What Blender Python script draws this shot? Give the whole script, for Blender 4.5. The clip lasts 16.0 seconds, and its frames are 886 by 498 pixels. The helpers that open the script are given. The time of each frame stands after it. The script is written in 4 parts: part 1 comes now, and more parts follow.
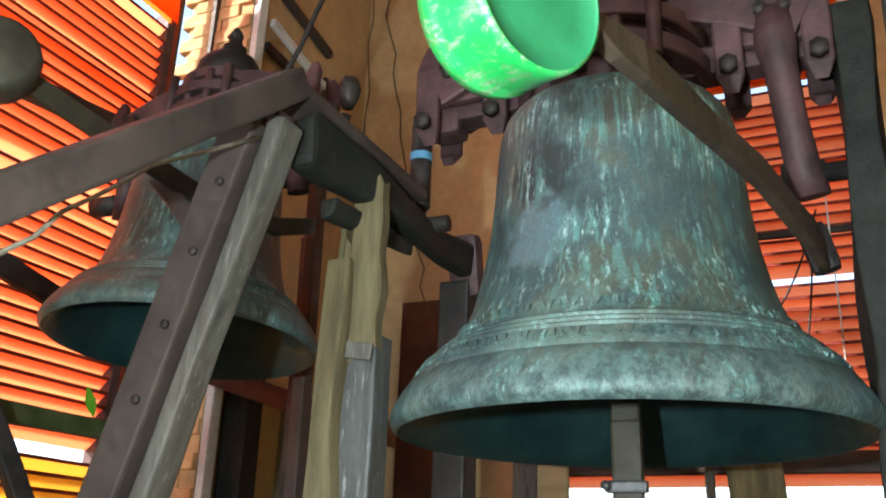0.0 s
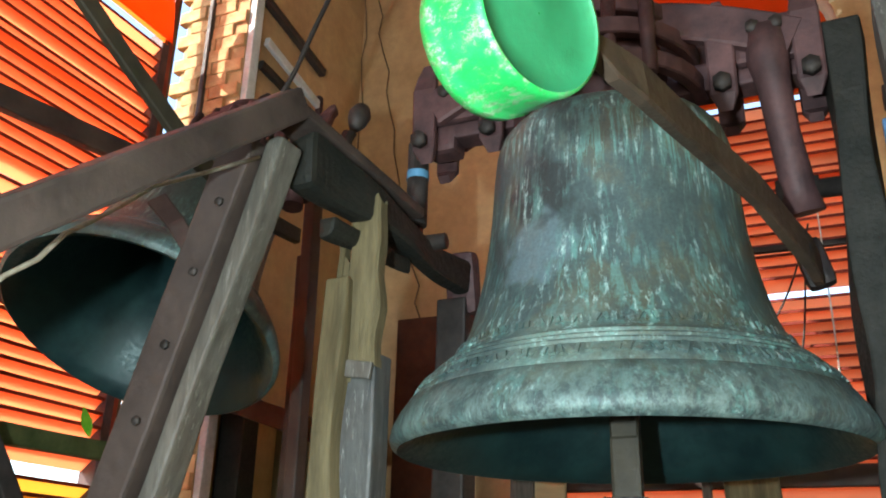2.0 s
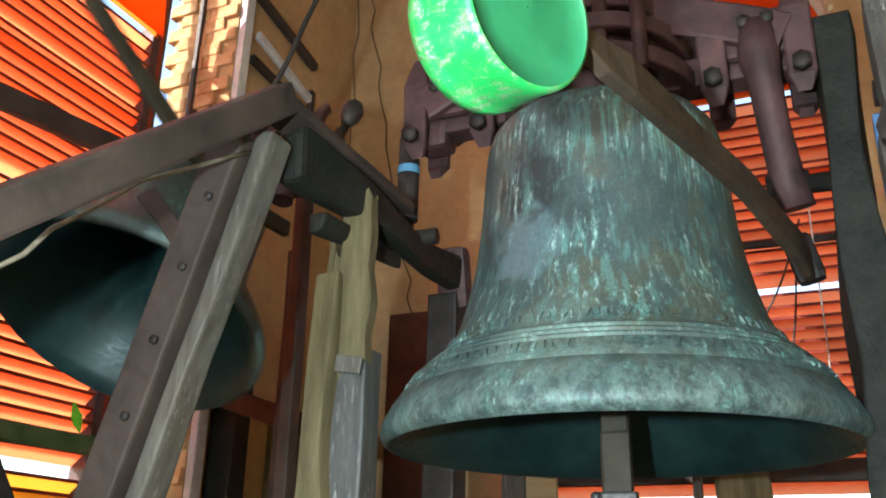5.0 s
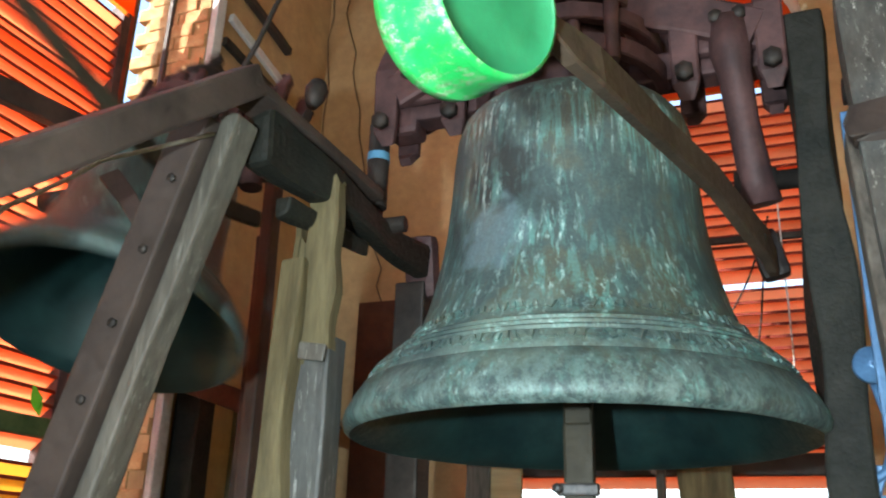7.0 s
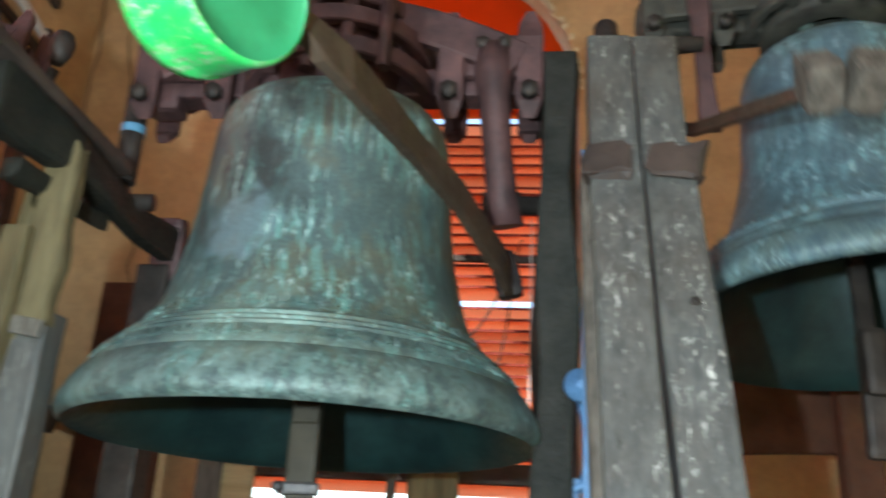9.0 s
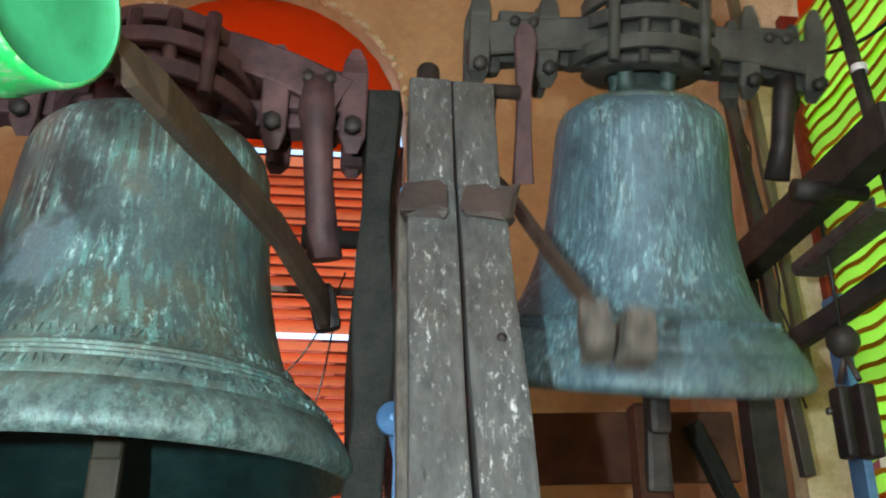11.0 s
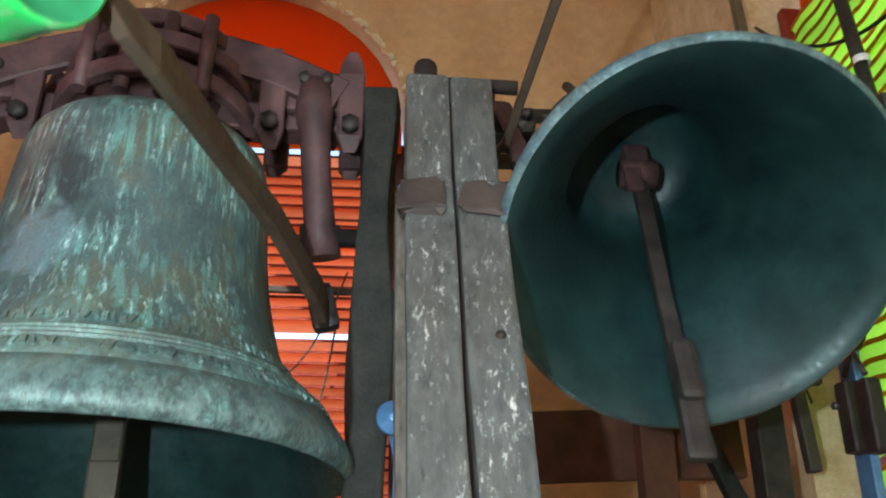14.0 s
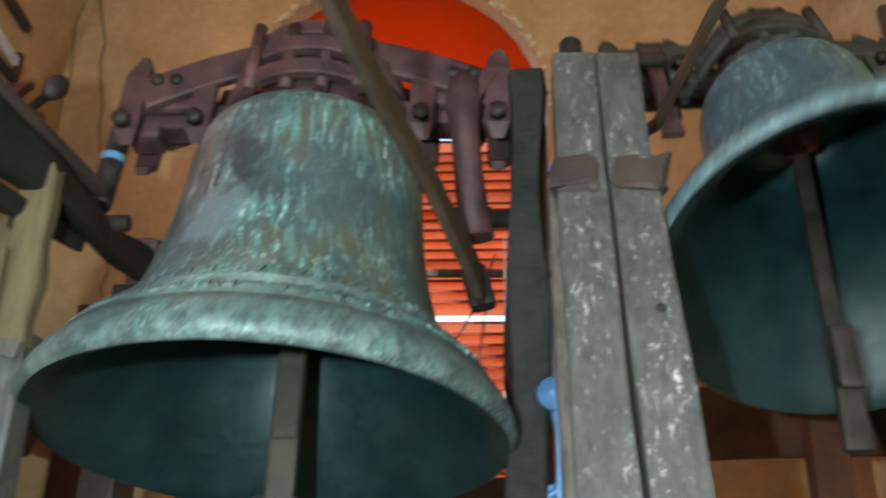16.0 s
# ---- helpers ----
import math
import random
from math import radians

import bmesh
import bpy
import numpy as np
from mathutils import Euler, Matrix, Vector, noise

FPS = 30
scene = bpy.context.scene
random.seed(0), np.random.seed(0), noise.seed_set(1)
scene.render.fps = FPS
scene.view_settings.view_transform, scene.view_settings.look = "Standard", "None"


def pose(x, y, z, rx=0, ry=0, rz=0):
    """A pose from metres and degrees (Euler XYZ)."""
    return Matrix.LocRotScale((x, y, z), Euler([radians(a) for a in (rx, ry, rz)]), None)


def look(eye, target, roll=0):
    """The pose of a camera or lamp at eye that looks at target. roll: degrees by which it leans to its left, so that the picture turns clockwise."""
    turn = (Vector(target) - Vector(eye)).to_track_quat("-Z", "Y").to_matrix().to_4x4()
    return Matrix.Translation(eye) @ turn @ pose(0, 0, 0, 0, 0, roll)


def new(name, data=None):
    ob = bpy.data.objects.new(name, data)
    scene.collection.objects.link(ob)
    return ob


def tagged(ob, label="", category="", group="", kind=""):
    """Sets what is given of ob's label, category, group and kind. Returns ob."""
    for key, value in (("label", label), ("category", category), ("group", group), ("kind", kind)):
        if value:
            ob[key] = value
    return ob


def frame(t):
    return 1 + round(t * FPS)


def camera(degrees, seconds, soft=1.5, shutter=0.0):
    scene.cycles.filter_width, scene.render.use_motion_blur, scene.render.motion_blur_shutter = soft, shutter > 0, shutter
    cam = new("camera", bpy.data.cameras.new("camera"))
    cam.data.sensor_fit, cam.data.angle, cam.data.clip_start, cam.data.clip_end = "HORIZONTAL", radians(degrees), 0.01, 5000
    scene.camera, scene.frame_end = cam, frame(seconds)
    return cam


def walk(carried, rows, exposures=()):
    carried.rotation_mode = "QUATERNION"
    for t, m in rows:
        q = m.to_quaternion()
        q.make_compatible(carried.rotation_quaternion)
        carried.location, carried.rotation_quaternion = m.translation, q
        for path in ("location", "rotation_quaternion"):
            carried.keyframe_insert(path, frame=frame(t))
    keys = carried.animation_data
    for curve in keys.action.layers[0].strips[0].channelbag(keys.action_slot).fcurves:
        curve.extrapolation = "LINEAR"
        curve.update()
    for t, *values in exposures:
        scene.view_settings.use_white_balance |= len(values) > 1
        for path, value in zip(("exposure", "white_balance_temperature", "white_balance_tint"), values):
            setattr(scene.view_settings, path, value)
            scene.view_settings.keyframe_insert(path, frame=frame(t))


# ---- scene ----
cam = camera(53.0, 16.0, soft=1.9, shutter=0.9)
EYE, TILT, LEAN = 1.6, 20.0, -1.87
# seconds, eye (x, y, z) from the first eye, yaw, pitch, roll
ROWS = [
    (0.0, -0.0000, -0.0000, -0.0000, 0.00, 0.00, -0.00),
    (0.5, -0.0211, -0.0087, -0.0040, -0.18, -0.22, 0.35),
    (1.0, -0.0188, -0.0075, -0.0004, -0.38, 0.37, 0.11),
    (1.5, -0.0166, -0.0083, 0.0052, -0.45, 0.86, 0.42),
    (2.0, -0.0155, -0.0092, 0.0062, -0.52, 1.00, 0.43),
    (2.5, -0.0148, -0.0101, 0.0067, -0.59, 1.06, 0.49),
    (3.0, -0.0126, -0.0086, 0.0073, -0.66, 1.04, 0.60),
    (5.5, -0.0070, -0.0045, 0.0050, -1.23, 0.53, 0.16),
    (6.0, -0.0026, 0.0008, 0.0054, -1.62, 0.42, -0.12),
    (6.5, -0.0000, 0.0022, 0.0053, -1.83, 0.44, -0.11),
    (7.0, 0.0074, 0.0081, 0.0035, -2.66, 0.02, -0.85),
    (7.5, 0.0232, 0.0070, 0.0059, -4.13, -0.40, -1.39),
    (8.0, 0.0531, 0.0077, 0.0084, -6.56, 0.26, -4.81),
    (8.5, 0.0515, -0.0235, -0.0022, -11.46, 0.75, -6.88),
    (9.0, 0.0743, -0.0017, 0.0015, -17.10, 1.15, -7.27),
    (9.5, 0.0800, -0.0068, 0.0027, -22.28, 1.57, -7.26),
    (10.0, 0.0769, -0.0246, 0.0049, -25.91, 3.46, -8.65),
    (12.5, 0.1063, -0.0357, 0.0126, -29.35, 5.10, -8.15),
    (13.0, 0.1039, -0.0355, 0.0148, -28.99, 5.08, -8.03),
    (13.5, 0.1102, -0.0250, 0.0080, -28.49, 5.16, -8.07),
    (14.0, 0.1099, -0.0236, 0.0085, -27.93, 4.64, -7.89),
    (14.5, 0.1013, -0.0240, 0.0019, -26.26, 3.93, -7.68),
    (15.0, 0.1003, -0.0185, 0.0009, -24.54, 3.77, -6.98),
    (15.5, 0.0934, -0.0208, -0.0036, -22.39, 3.53, -6.54),
    (16.0, 0.0670, -0.0465, -0.0066, -18.68, 2.43, -6.10),
]
walk(cam, [(t, pose(0, 0, EYE, TILT, LEAN, 0) @ pose(x, y, z, 90 + pitch, roll, yaw)) for t, x, y, z, yaw, pitch, roll in ROWS])

# ---- light ----
world = bpy.data.worlds.new("sky")
scene.world = world
world.use_nodes = True
_sky = world.node_tree.nodes.new("ShaderNodeTexSky")
_sky.sky_type, _sky.sun_disc, _sky.sun_elevation, _sky.sun_rotation = "NISHITA", False, radians(33), radians(249)
_bg = world.node_tree.nodes["Background"]
_bg.inputs["Strength"].default_value = 0.15
world.node_tree.links.new(_sky.outputs[0], _bg.inputs["Color"])

sun = new("sun", bpy.data.lights.new("sun", "SUN"))
sun.data.energy, sun.data.angle, sun.data.color = 2.6, radians(0.5), (1.0, 0.93, 0.82)
sun.matrix_world = look((-9.0, -1.4, 7.4), (-1.1, 1.65, 2.0))

# the work lamp that the camera carries: small and cool, just left of the lens
lamp = new("work_lamp", bpy.data.lights.new("work_lamp", "AREA"))
lamp.data.shape, lamp.data.size, lamp.data.energy, lamp.data.color = "DISK", 0.05, 14.0, (0.80, 0.97, 1.0)
lamp.matrix_world = look((-0.33, -0.12, 1.62), (0.5, 2.2, 2.5))

# fill lamp added to brighten the walls, in an unseen arch behind the eye
fill = new("fill_light", bpy.data.lights.new("fill_light", "AREA"))
fill.data.shape, fill.data.size, fill.data.size_y, fill.data.energy, fill.data.color = "RECTANGLE", 2.0, 3.2, 14.0, (0.90, 0.92, 1.0)
fill.matrix_world = pose(0, 0, 0, 0, 0, -24.0) @ look((-0.4, -2.75, 3.0), (-0.4, 2.0, 3.0))

scene.view_settings.exposure = 2.25

# ---- the tower's own axes: u along the yokes, v away from the eye ----
AZ = -24.0
TOWER = pose(0, 0, 0, 0, 0, AZ)


def at(u, v, z):
    return TOWER @ Vector((u, v, z))


# ---- materials ----
def mat(name, build, rough=0.8, metal=0.0, spec=0.4):
    m = bpy.data.materials.new(name)
    m.use_nodes = True
    nt = m.node_tree
    b = nt.nodes["Principled BSDF"]
    b.inputs["Roughness"].default_value = rough
    b.inputs["Metallic"].default_value = metal
    b.inputs["Specular IOR Level"].default_value = spec
    build(nt, b)
    return m


def coords(nt, scale=(1, 1, 1), kind="Object"):
    tc = nt.nodes.new("ShaderNodeTexCoord")
    mp = nt.nodes.new("ShaderNodeMapping")
    mp.inputs["Scale"].default_value = scale
    nt.links.new(tc.outputs[kind], mp.inputs["Vector"])
    return mp.outputs[0]


def noise_tex(nt, vec, scale, detail=6.0, rough=0.6, dist=0.0):
    n = nt.nodes.new("ShaderNodeTexNoise")
    n.inputs["Scale"].default_value, n.inputs["Detail"].default_value = scale, detail
    n.inputs["Roughness"].default_value, n.inputs["Distortion"].default_value = rough, dist
    nt.links.new(vec, n.inputs["Vector"])
    return n.outputs["Fac"]


def ramp(nt, fac, stops):
    r = nt.nodes.new("ShaderNodeValToRGB")
    e = r.color_ramp.elements
    while len(e) < len(stops):
        e.new(0.5)
    for k, (p, c) in zip(e, stops):
        k.position = p
        k.color = (*c, 1) if len(c) == 3 else (c[0], c[0], c[0], 1)
    nt.links.new(fac, r.inputs[0])
    return r.outputs[0]


def mixc(nt, fac, a, b, mode="MIX"):
    m = nt.nodes.new("ShaderNodeMix")
    m.data_type, m.blend_type = "RGBA", mode
    for s, v in ((m.inputs[0], fac), (m.inputs[6], a), (m.inputs[7], b)):
        if isinstance(v, (int, float)):
            s.default_value = v
        elif isinstance(v, tuple):
            s.default_value = (*v, 1)
        else:
            nt.links.new(v, s)
    return m.outputs[2]


def bump(nt, b, height, strength=0.3, distance=0.005):
    n = nt.nodes.new("ShaderNodeBump")
    n.inputs["Strength"].default_value, n.inputs["Distance"].default_value = strength, distance
    nt.links.new(height, n.inputs["Height"])
    nt.links.new(n.outputs[0], b.inputs["Normal"])


def spot_mask(nt, p, size, soft):
    """A blot with uneven edges round a place on the thing."""
    vec = coords(nt)
    warp = nt.nodes.new("ShaderNodeTexNoise")
    warp.inputs["Scale"].default_value = 14
    nt.links.new(vec, warp.inputs["Vector"])
    add = nt.nodes.new("ShaderNodeVectorMath")
    add.operation = "MULTIPLY_ADD"
    add.inputs[1].default_value = (0.16, 0.16, 0.16)
    nt.links.new(warp.outputs["Color"], add.inputs[0])
    nt.links.new(vec, add.inputs[2])
    d = nt.nodes.new("ShaderNodeVectorMath")
    d.operation = "DISTANCE"
    d.inputs[1].default_value = (p[0] + 0.08, p[1] + 0.08, p[2] + 0.08)
    nt.links.new(add.outputs[0], d.inputs[0])
    m = nt.nodes.new("ShaderNodeMapRange")
    m.inputs["From Min"].default_value, m.inputs["From Max"].default_value = size, size - soft
    nt.links.new(d.outputs["Value"], m.inputs["Value"])
    return m.outputs[0]


def bronze(name, dark, mid, mint, brown, pale, blots=(), lip=-0.6):
    """Weathered bell bronze: mottled verdigris with pale runs and crusts down the flank."""
    def build(nt, b):
        blot = noise_tex(nt, coords(nt, (1, 1, 0.7)), 6.5, 9, 0.68)
        base = ramp(nt, blot, [(0.30, dark), (0.48, mid), (0.60, brown), (0.74, mid)])
        for p, size, col, amount in blots:
            mk = mixc(nt, 1.0, spot_mask(nt, p, size, size * 0.3), (amount, amount, amount), "MULTIPLY")
            base = mixc(nt, mk, base, col)
        gate = ramp(nt, noise_tex(nt, coords(nt, (1, 1, 1)), 5.0, 4), [(0.40, (0.06,)), (0.60, (1,))])
        runs = noise_tex(nt, coords(nt, (48, 48, 4.5)), 1.0, 6, 0.7, 0.6)
        f = mixc(nt, 1.0, ramp(nt, runs, [(0.49, (0,)), (0.59, (0.8,))]), gate, "MULTIPLY")
        c = mixc(nt, f, base, mint)
        drips = noise_tex(nt, coords(nt, (75, 75, 8)), 1.0, 4, 0.6, 0.3)
        frag = ramp(nt, noise_tex(nt, coords(nt, (1, 1, 0.6)), 85.0, 5, 0.75), [(0.42, (0.1,)), (0.55, (1,))])
        f2 = mixc(nt, 1.0, ramp(nt, drips, [(0.545, (0,)), (0.645, (1,))]), mixc(nt, 1.0, gate, frag, "MULTIPLY"), "MULTIPLY")
        c = mixc(nt, f2, c, pale)
        sep = nt.nodes.new("ShaderNodeSeparateXYZ")
        nt.links.new(coords(nt), sep.inputs[0])
        low = nt.nodes.new("ShaderNodeMapRange")
        low.inputs["From Min"].default_value, low.inputs["From Max"].default_value = lip + 0.20, lip
        nt.links.new(sep.outputs["Z"], low.inputs["Value"])
        chalk = ramp(nt, noise_tex(nt, coords(nt, (30, 30, 19)), 1.0, 8, 0.78, 0.3), [(0.44, (0,)), (0.60, (0.62,))])
        lipdark = ramp(nt, noise_tex(nt, coords(nt, (15, 15, 12)), 1.0, 7, 0.72), [(0.42, (0.7,)), (0.58, (0,))])
        c = mixc(nt, mixc(nt, 1.0, lipdark, low.outputs[0], "MULTIPLY"), c, dark)
        c = mixc(nt, mixc(nt, 1.0, chalk, low.outputs[0], "MULTIPLY"), c, (0.22, 0.33, 0.31))
        crust = noise_tex(nt, coords(nt), 38.0, 6, 0.75)
        c = mixc(nt, ramp(nt, crust, [(0.60, (0,)), (0.72, (0.5,))]), c, mint)
        fine = noise_tex(nt, coords(nt), 120.0, 5, 0.7)
        c = mixc(nt, 0.55, c, ramp(nt, fine, [(0.35, (0.42, 0.42, 0.42)), (0.65, (1, 1, 1))]), "MULTIPLY")
        nt.links.new(c, b.inputs["Base Color"])
        nt.links.new(ramp(nt, fine, [(0.3, (0.40,)), (0.7, (0.66,))]), b.inputs["Roughness"])
        h = mixc(nt, 0.5, fine, crust)
        bump(nt, b, h, 0.5, 0.004)
    return mat(name, build, 0.55, 0.2, 0.5)


def flecked(name, a, c, crack, fleck, grain=(5, 5, 0.5)):
    """Weathered timber: grey grain, dark checks and pale flecks."""
    def build(nt, b):
        n = noise_tex(nt, coords(nt, grain), 7, 8, 0.65)
        col = ramp(nt, n, [(0.32, a), (0.65, c)])
        big = noise_tex(nt, coords(nt), 3.0, 4)
        col = mixc(nt, ramp(nt, big, [(0.45, (0,)), (0.7, (0.6,))]), col, (c[0] * 0.55, c[1] * 0.42, c[2] * 0.34))
        ck = noise_tex(nt, coords(nt, (40, 40, 1.6)), 1.0, 5, 0.6)
        col = mixc(nt, ramp(nt, ck, [(0.64, (0,)), (0.72, (0.8,))]), col, crack)
        fl = noise_tex(nt, coords(nt, (75, 75, 8)), 1.0, 7, 0.8, 0.15)
        gate = ramp(nt, noise_tex(nt, coords(nt, (12, 12, 2.2)), 1.0, 4), [(0.41, (0,)), (0.58, (1,))])
        m = mixc(nt, 1.0, ramp(nt, fl, [(0.56, (0,)), (0.64, (0.9,))]), gate, "MULTIPLY")
        col = mixc(nt, m, col, fleck)
        fine = noise_tex(nt, coords(nt, (90, 90, 25)), 1.0, 4, 0.7)
        col = mixc(nt, 0.5, col, ramp(nt, fine, [(0.3, (0.5, 0.5, 0.5)), (0.7, (1, 1, 1))]), "MULTIPLY")
        nt.links.new(col, b.inputs["Base Color"])
        bump(nt, b, mixc(nt, 0.5, fine, ck), 0.7, 0.004)
    return mat(name, build, 0.55, 0.0, 0.5)


def plain(name, a, c, scale=8.0, rough=0.7, metal=0.0, strength=0.3, stretch=(1, 1, 1), spec=0.4, stops=(0.35, 0.7), third=None):
    """Two-tone mottled surface with fine grain."""
    def build(nt, b):
        n = noise_tex(nt, coords(nt, stretch), scale, 8, 0.65)
        fine = noise_tex(nt, coords(nt, stretch), scale * 9, 4, 0.7)
        st = [(stops[0], a), (stops[1], c)] + ([(0.8, third)] if third else [])
        col = mixc(nt, 0.45, ramp(nt, n, st), ramp(nt, fine, [(0.3, (0.5, 0.5, 0.5)), (0.7, (1, 1, 1))]), "MULTIPLY")
        nt.links.new(col, b.inputs["Base Color"])
        nt.links.new(ramp(nt, fine, [(0.3, (max(rough - 0.15, 0.05),)), (0.7, (min(rough + 0.15, 1),))]), b.inputs["Roughness"])
        bump(nt, b, fine, strength, 0.004)
    return mat(name, build, rough, metal, spec)


def slat_paint(name, col, glow):
    """Thin painted plastic slats that daylight shines through."""
    m = bpy.data.materials.new(name)
    m.use_nodes = True
    nt = m.node_tree
    b = nt.nodes["Principled BSDF"]
    oi = nt.nodes.new("ShaderNodeObjectInfo")
    var = ramp(nt, oi.outputs["Random"], [(0.0, (0.80, 0.80, 0.80)), (1.0, (1, 1, 1))])
    dirt = ramp(nt, noise_tex(nt, coords(nt, (1, 1, 1)), 14, 6), [(0.3, (0.6, 0.6, 0.6)), (0.6, (1, 1, 1))])
    c = mixc(nt, 1.0, mixc(nt, 1.0, col, var, "MULTIPLY"), dirt, "MULTIPLY")
    nt.links.new(c, b.inputs["Base Color"])
    b.inputs["Roughness"].default_value = 0.5
    tr = nt.nodes.new("ShaderNodeBsdfTranslucent")
    nt.links.new(mixc(nt, 1.0, var, glow, "MULTIPLY"), tr.inputs["Color"])
    mx = nt.nodes.new("ShaderNodeMixShader")
    mx.inputs[0].default_value = 0.85
    nt.links.new(b.outputs[0], mx.inputs[1])
    nt.links.new(tr.outputs[0], mx.inputs[2])
    nt.links.new(mx.outputs[0], nt.nodes["Material Output"].inputs["Surface"])
    return m


BRONZE = bronze("bell_bronze", (0.036, 0.056, 0.056), (0.074, 0.120, 0.120), (0.15, 0.37, 0.34), (0.104, 0.118, 0.086), (0.50, 0.75, 0.71),
                [((-0.115, -0.33, -0.19), 0.10, (0.17, 0.27, 0.31), 0.6), ((-0.112, -0.312, -0.03), 0.11, (0.035, 0.045, 0.047), 0.8), ((-0.02, -0.47, -0.46), 0.16, (0.20, 0.28, 0.24), 0.5)])
BRONZE_SMALL = bronze("bell_bronze_dull", (0.035, 0.055, 0.055), (0.07, 0.105, 0.10), (0.13, 0.28, 0.24), (0.08, 0.09, 0.07), (0.3, 0.5, 0.45))
BRONZE_BLUE = bronze("bell_bronze_blue", (0.038, 0.075, 0.098), (0.085, 0.155, 0.192), (0.19, 0.39, 0.43), (0.062, 0.10, 0.105), (0.42, 0.62, 0.66))
# inner bronze: dull green, darkened further for the shade inside the bells
BRONZE_IN_SHADE = plain("bell_inside", (0.007, 0.026, 0.029), (0.018, 0.058, 0.057), 7.0, 0.44, 0.2, 0.08)
RUST = plain("rusty_iron", (0.042, 0.023, 0.025), (0.125, 0.062, 0.062), 10, 0.62, 0.15, third=(0.21, 0.15, 0.13))
IRON = plain("dark_iron", (0.018, 0.016, 0.015), (0.06, 0.05, 0.045), 9, 0.6, 0.3)
RUSTGREEN = plain("verdigris_stained_iron", (0.03, 0.03, 0.027), (0.075, 0.075, 0.062), 11, 0.7, 0.15, third=(0.10, 0.16, 0.13))
STRAP = plain("brown_painted_iron", (0.045, 0.031, 0.022), (0.095, 0.066, 0.045), 6, 0.6, 0.1)
BEAM = plain("brown_painted_steel", (0.036, 0.027, 0.024), (0.085, 0.062, 0.052), 5, 0.6, 0.1, third=(0.14, 0.12, 0.105))
BLACKWOOD = plain("tarred_timber", (0.007, 0.009, 0.007), (0.026, 0.026, 0.021), 9, 0.7, 0.0, 0.8, (1, 0.6, 1), spec=0.3, third=(0.095, 0.08, 0.068))
# the white flecks of this timber also paint in its wet highlights
GREYWOOD = flecked("weathered_grey_timber", (0.048, 0.053, 0.053), (0.112, 0.118, 0.112), (0.022, 0.022, 0.018), (0.62, 0.63, 0.60))
GREYEDGE = flecked("worn_brown_grey_timber", (0.065, 0.06, 0.05), (0.14, 0.13, 0.11), (0.03, 0.03, 0.025), (0.24, 0.23, 0.2))
YELLOWWOOD = plain("split_yellow_timber", (0.075, 0.06, 0.028), (0.20, 0.165, 0.085), 8, 0.8, 0.0, 0.7, (3, 3, 0.4))
PALEWOOD = plain("pale_wood_block", (0.055, 0.048, 0.04), (0.17, 0.15, 0.125), 12, 0.85, 0.0, 0.9, (3, 3, 0.35))
PLASTER = plain("tan_plaster", (0.44, 0.26, 0.12), (0.60, 0.40, 0.21), 1.7, 0.9, 0.0, 0.25, stops=(0.3, 0.62), third=(0.72, 0.54, 0.34))
STONE = plain("rough_yellow_masonry", (0.50, 0.38, 0.20), (0.76, 0.65, 0.44), 7, 0.95, 0.0, 1.0, third=(0.80, 0.76, 0.66))
BRICK = plain("orange_brick", (0.50, 0.24, 0.10), (0.70, 0.46, 0.24), 9, 0.9, 0.0, 0.8, third=(0.75, 0.62, 0.46))
def worn_paint(nt, b):
    n = noise_tex(nt, coords(nt, (5, 9, 9)), 1.0, 7, 0.7)
    c = ramp(nt, n, [(0.30, (0.01, 0.25, 0.045)), (0.5, (0.015, 0.43, 0.09)), (0.66, (0.06, 0.48, 0.15))])
    chips = noise_tex(nt, coords(nt, (22, 34, 34)), 1.0, 9, 0.8, 0.1)
    c = mixc(nt, ramp(nt, chips, [(0.53, (0,)), (0.61, (0.8,))]), c, (0.46, 0.60, 0.44))
    rusty = noise_tex(nt, coords(nt, (16, 26, 26)), 1.3, 8, 0.8, 0.1)
    c = mixc(nt, ramp(nt, rusty, [(0.50, (0,)), (0.62, (0.75,))]), c, (0.09, 0.17, 0.05))
    nt.links.new(c, b.inputs["Base Color"])
    bump(nt, b, chips, 0.4, 0.003)


GREENPAINT = mat("bright_green_paint_worn", worn_paint, 0.38, 0.0, 0.5)
GREENFACE = plain("darker_green_paint", (0.016, 0.19, 0.075), (0.03, 0.27, 0.115), 4, 0.5, 0.0, 0.2)
BLUEPAINT = plain("blue_enamel", (0.06, 0.15, 0.30), (0.12, 0.27, 0.50), 9, 0.4, 0.2)
BLUETAPE = plain("blue_tape", (0.08, 0.25, 0.42), (0.14, 0.36, 0.55), 20, 0.5)
BLACK = plain("black_rubber", (0.008, 0.008, 0.009), (0.02, 0.02, 0.022), 12, 0.5)
WIRE = plain("dull_wire", (0.13, 0.08, 0.045), (0.24, 0.16, 0.10), 30, 0.6)
ROPE = plain("pale_rope", (0.22, 0.19, 0.14), (0.36, 0.32, 0.25), 60, 0.9)
STEEL = plain("dull_steel", (0.06, 0.06, 0.065), (0.16, 0.16, 0.165), 20, 0.4, 0.6)
WHITE = plain("white_paint", (0.55, 0.55, 0.55), (0.8, 0.8, 0.8), 8, 0.6)
PLY = plain("plywood", (0.25, 0.17, 0.08), (0.4, 0.3, 0.16), 3, 0.8, 0, 0.2, (0.3, 1, 3))
FLOOR = plain("dusty_boards", (0.10, 0.075, 0.05), (0.22, 0.17, 0.11), 3, 0.9, 0, 0.4, (4, 0.4, 1))
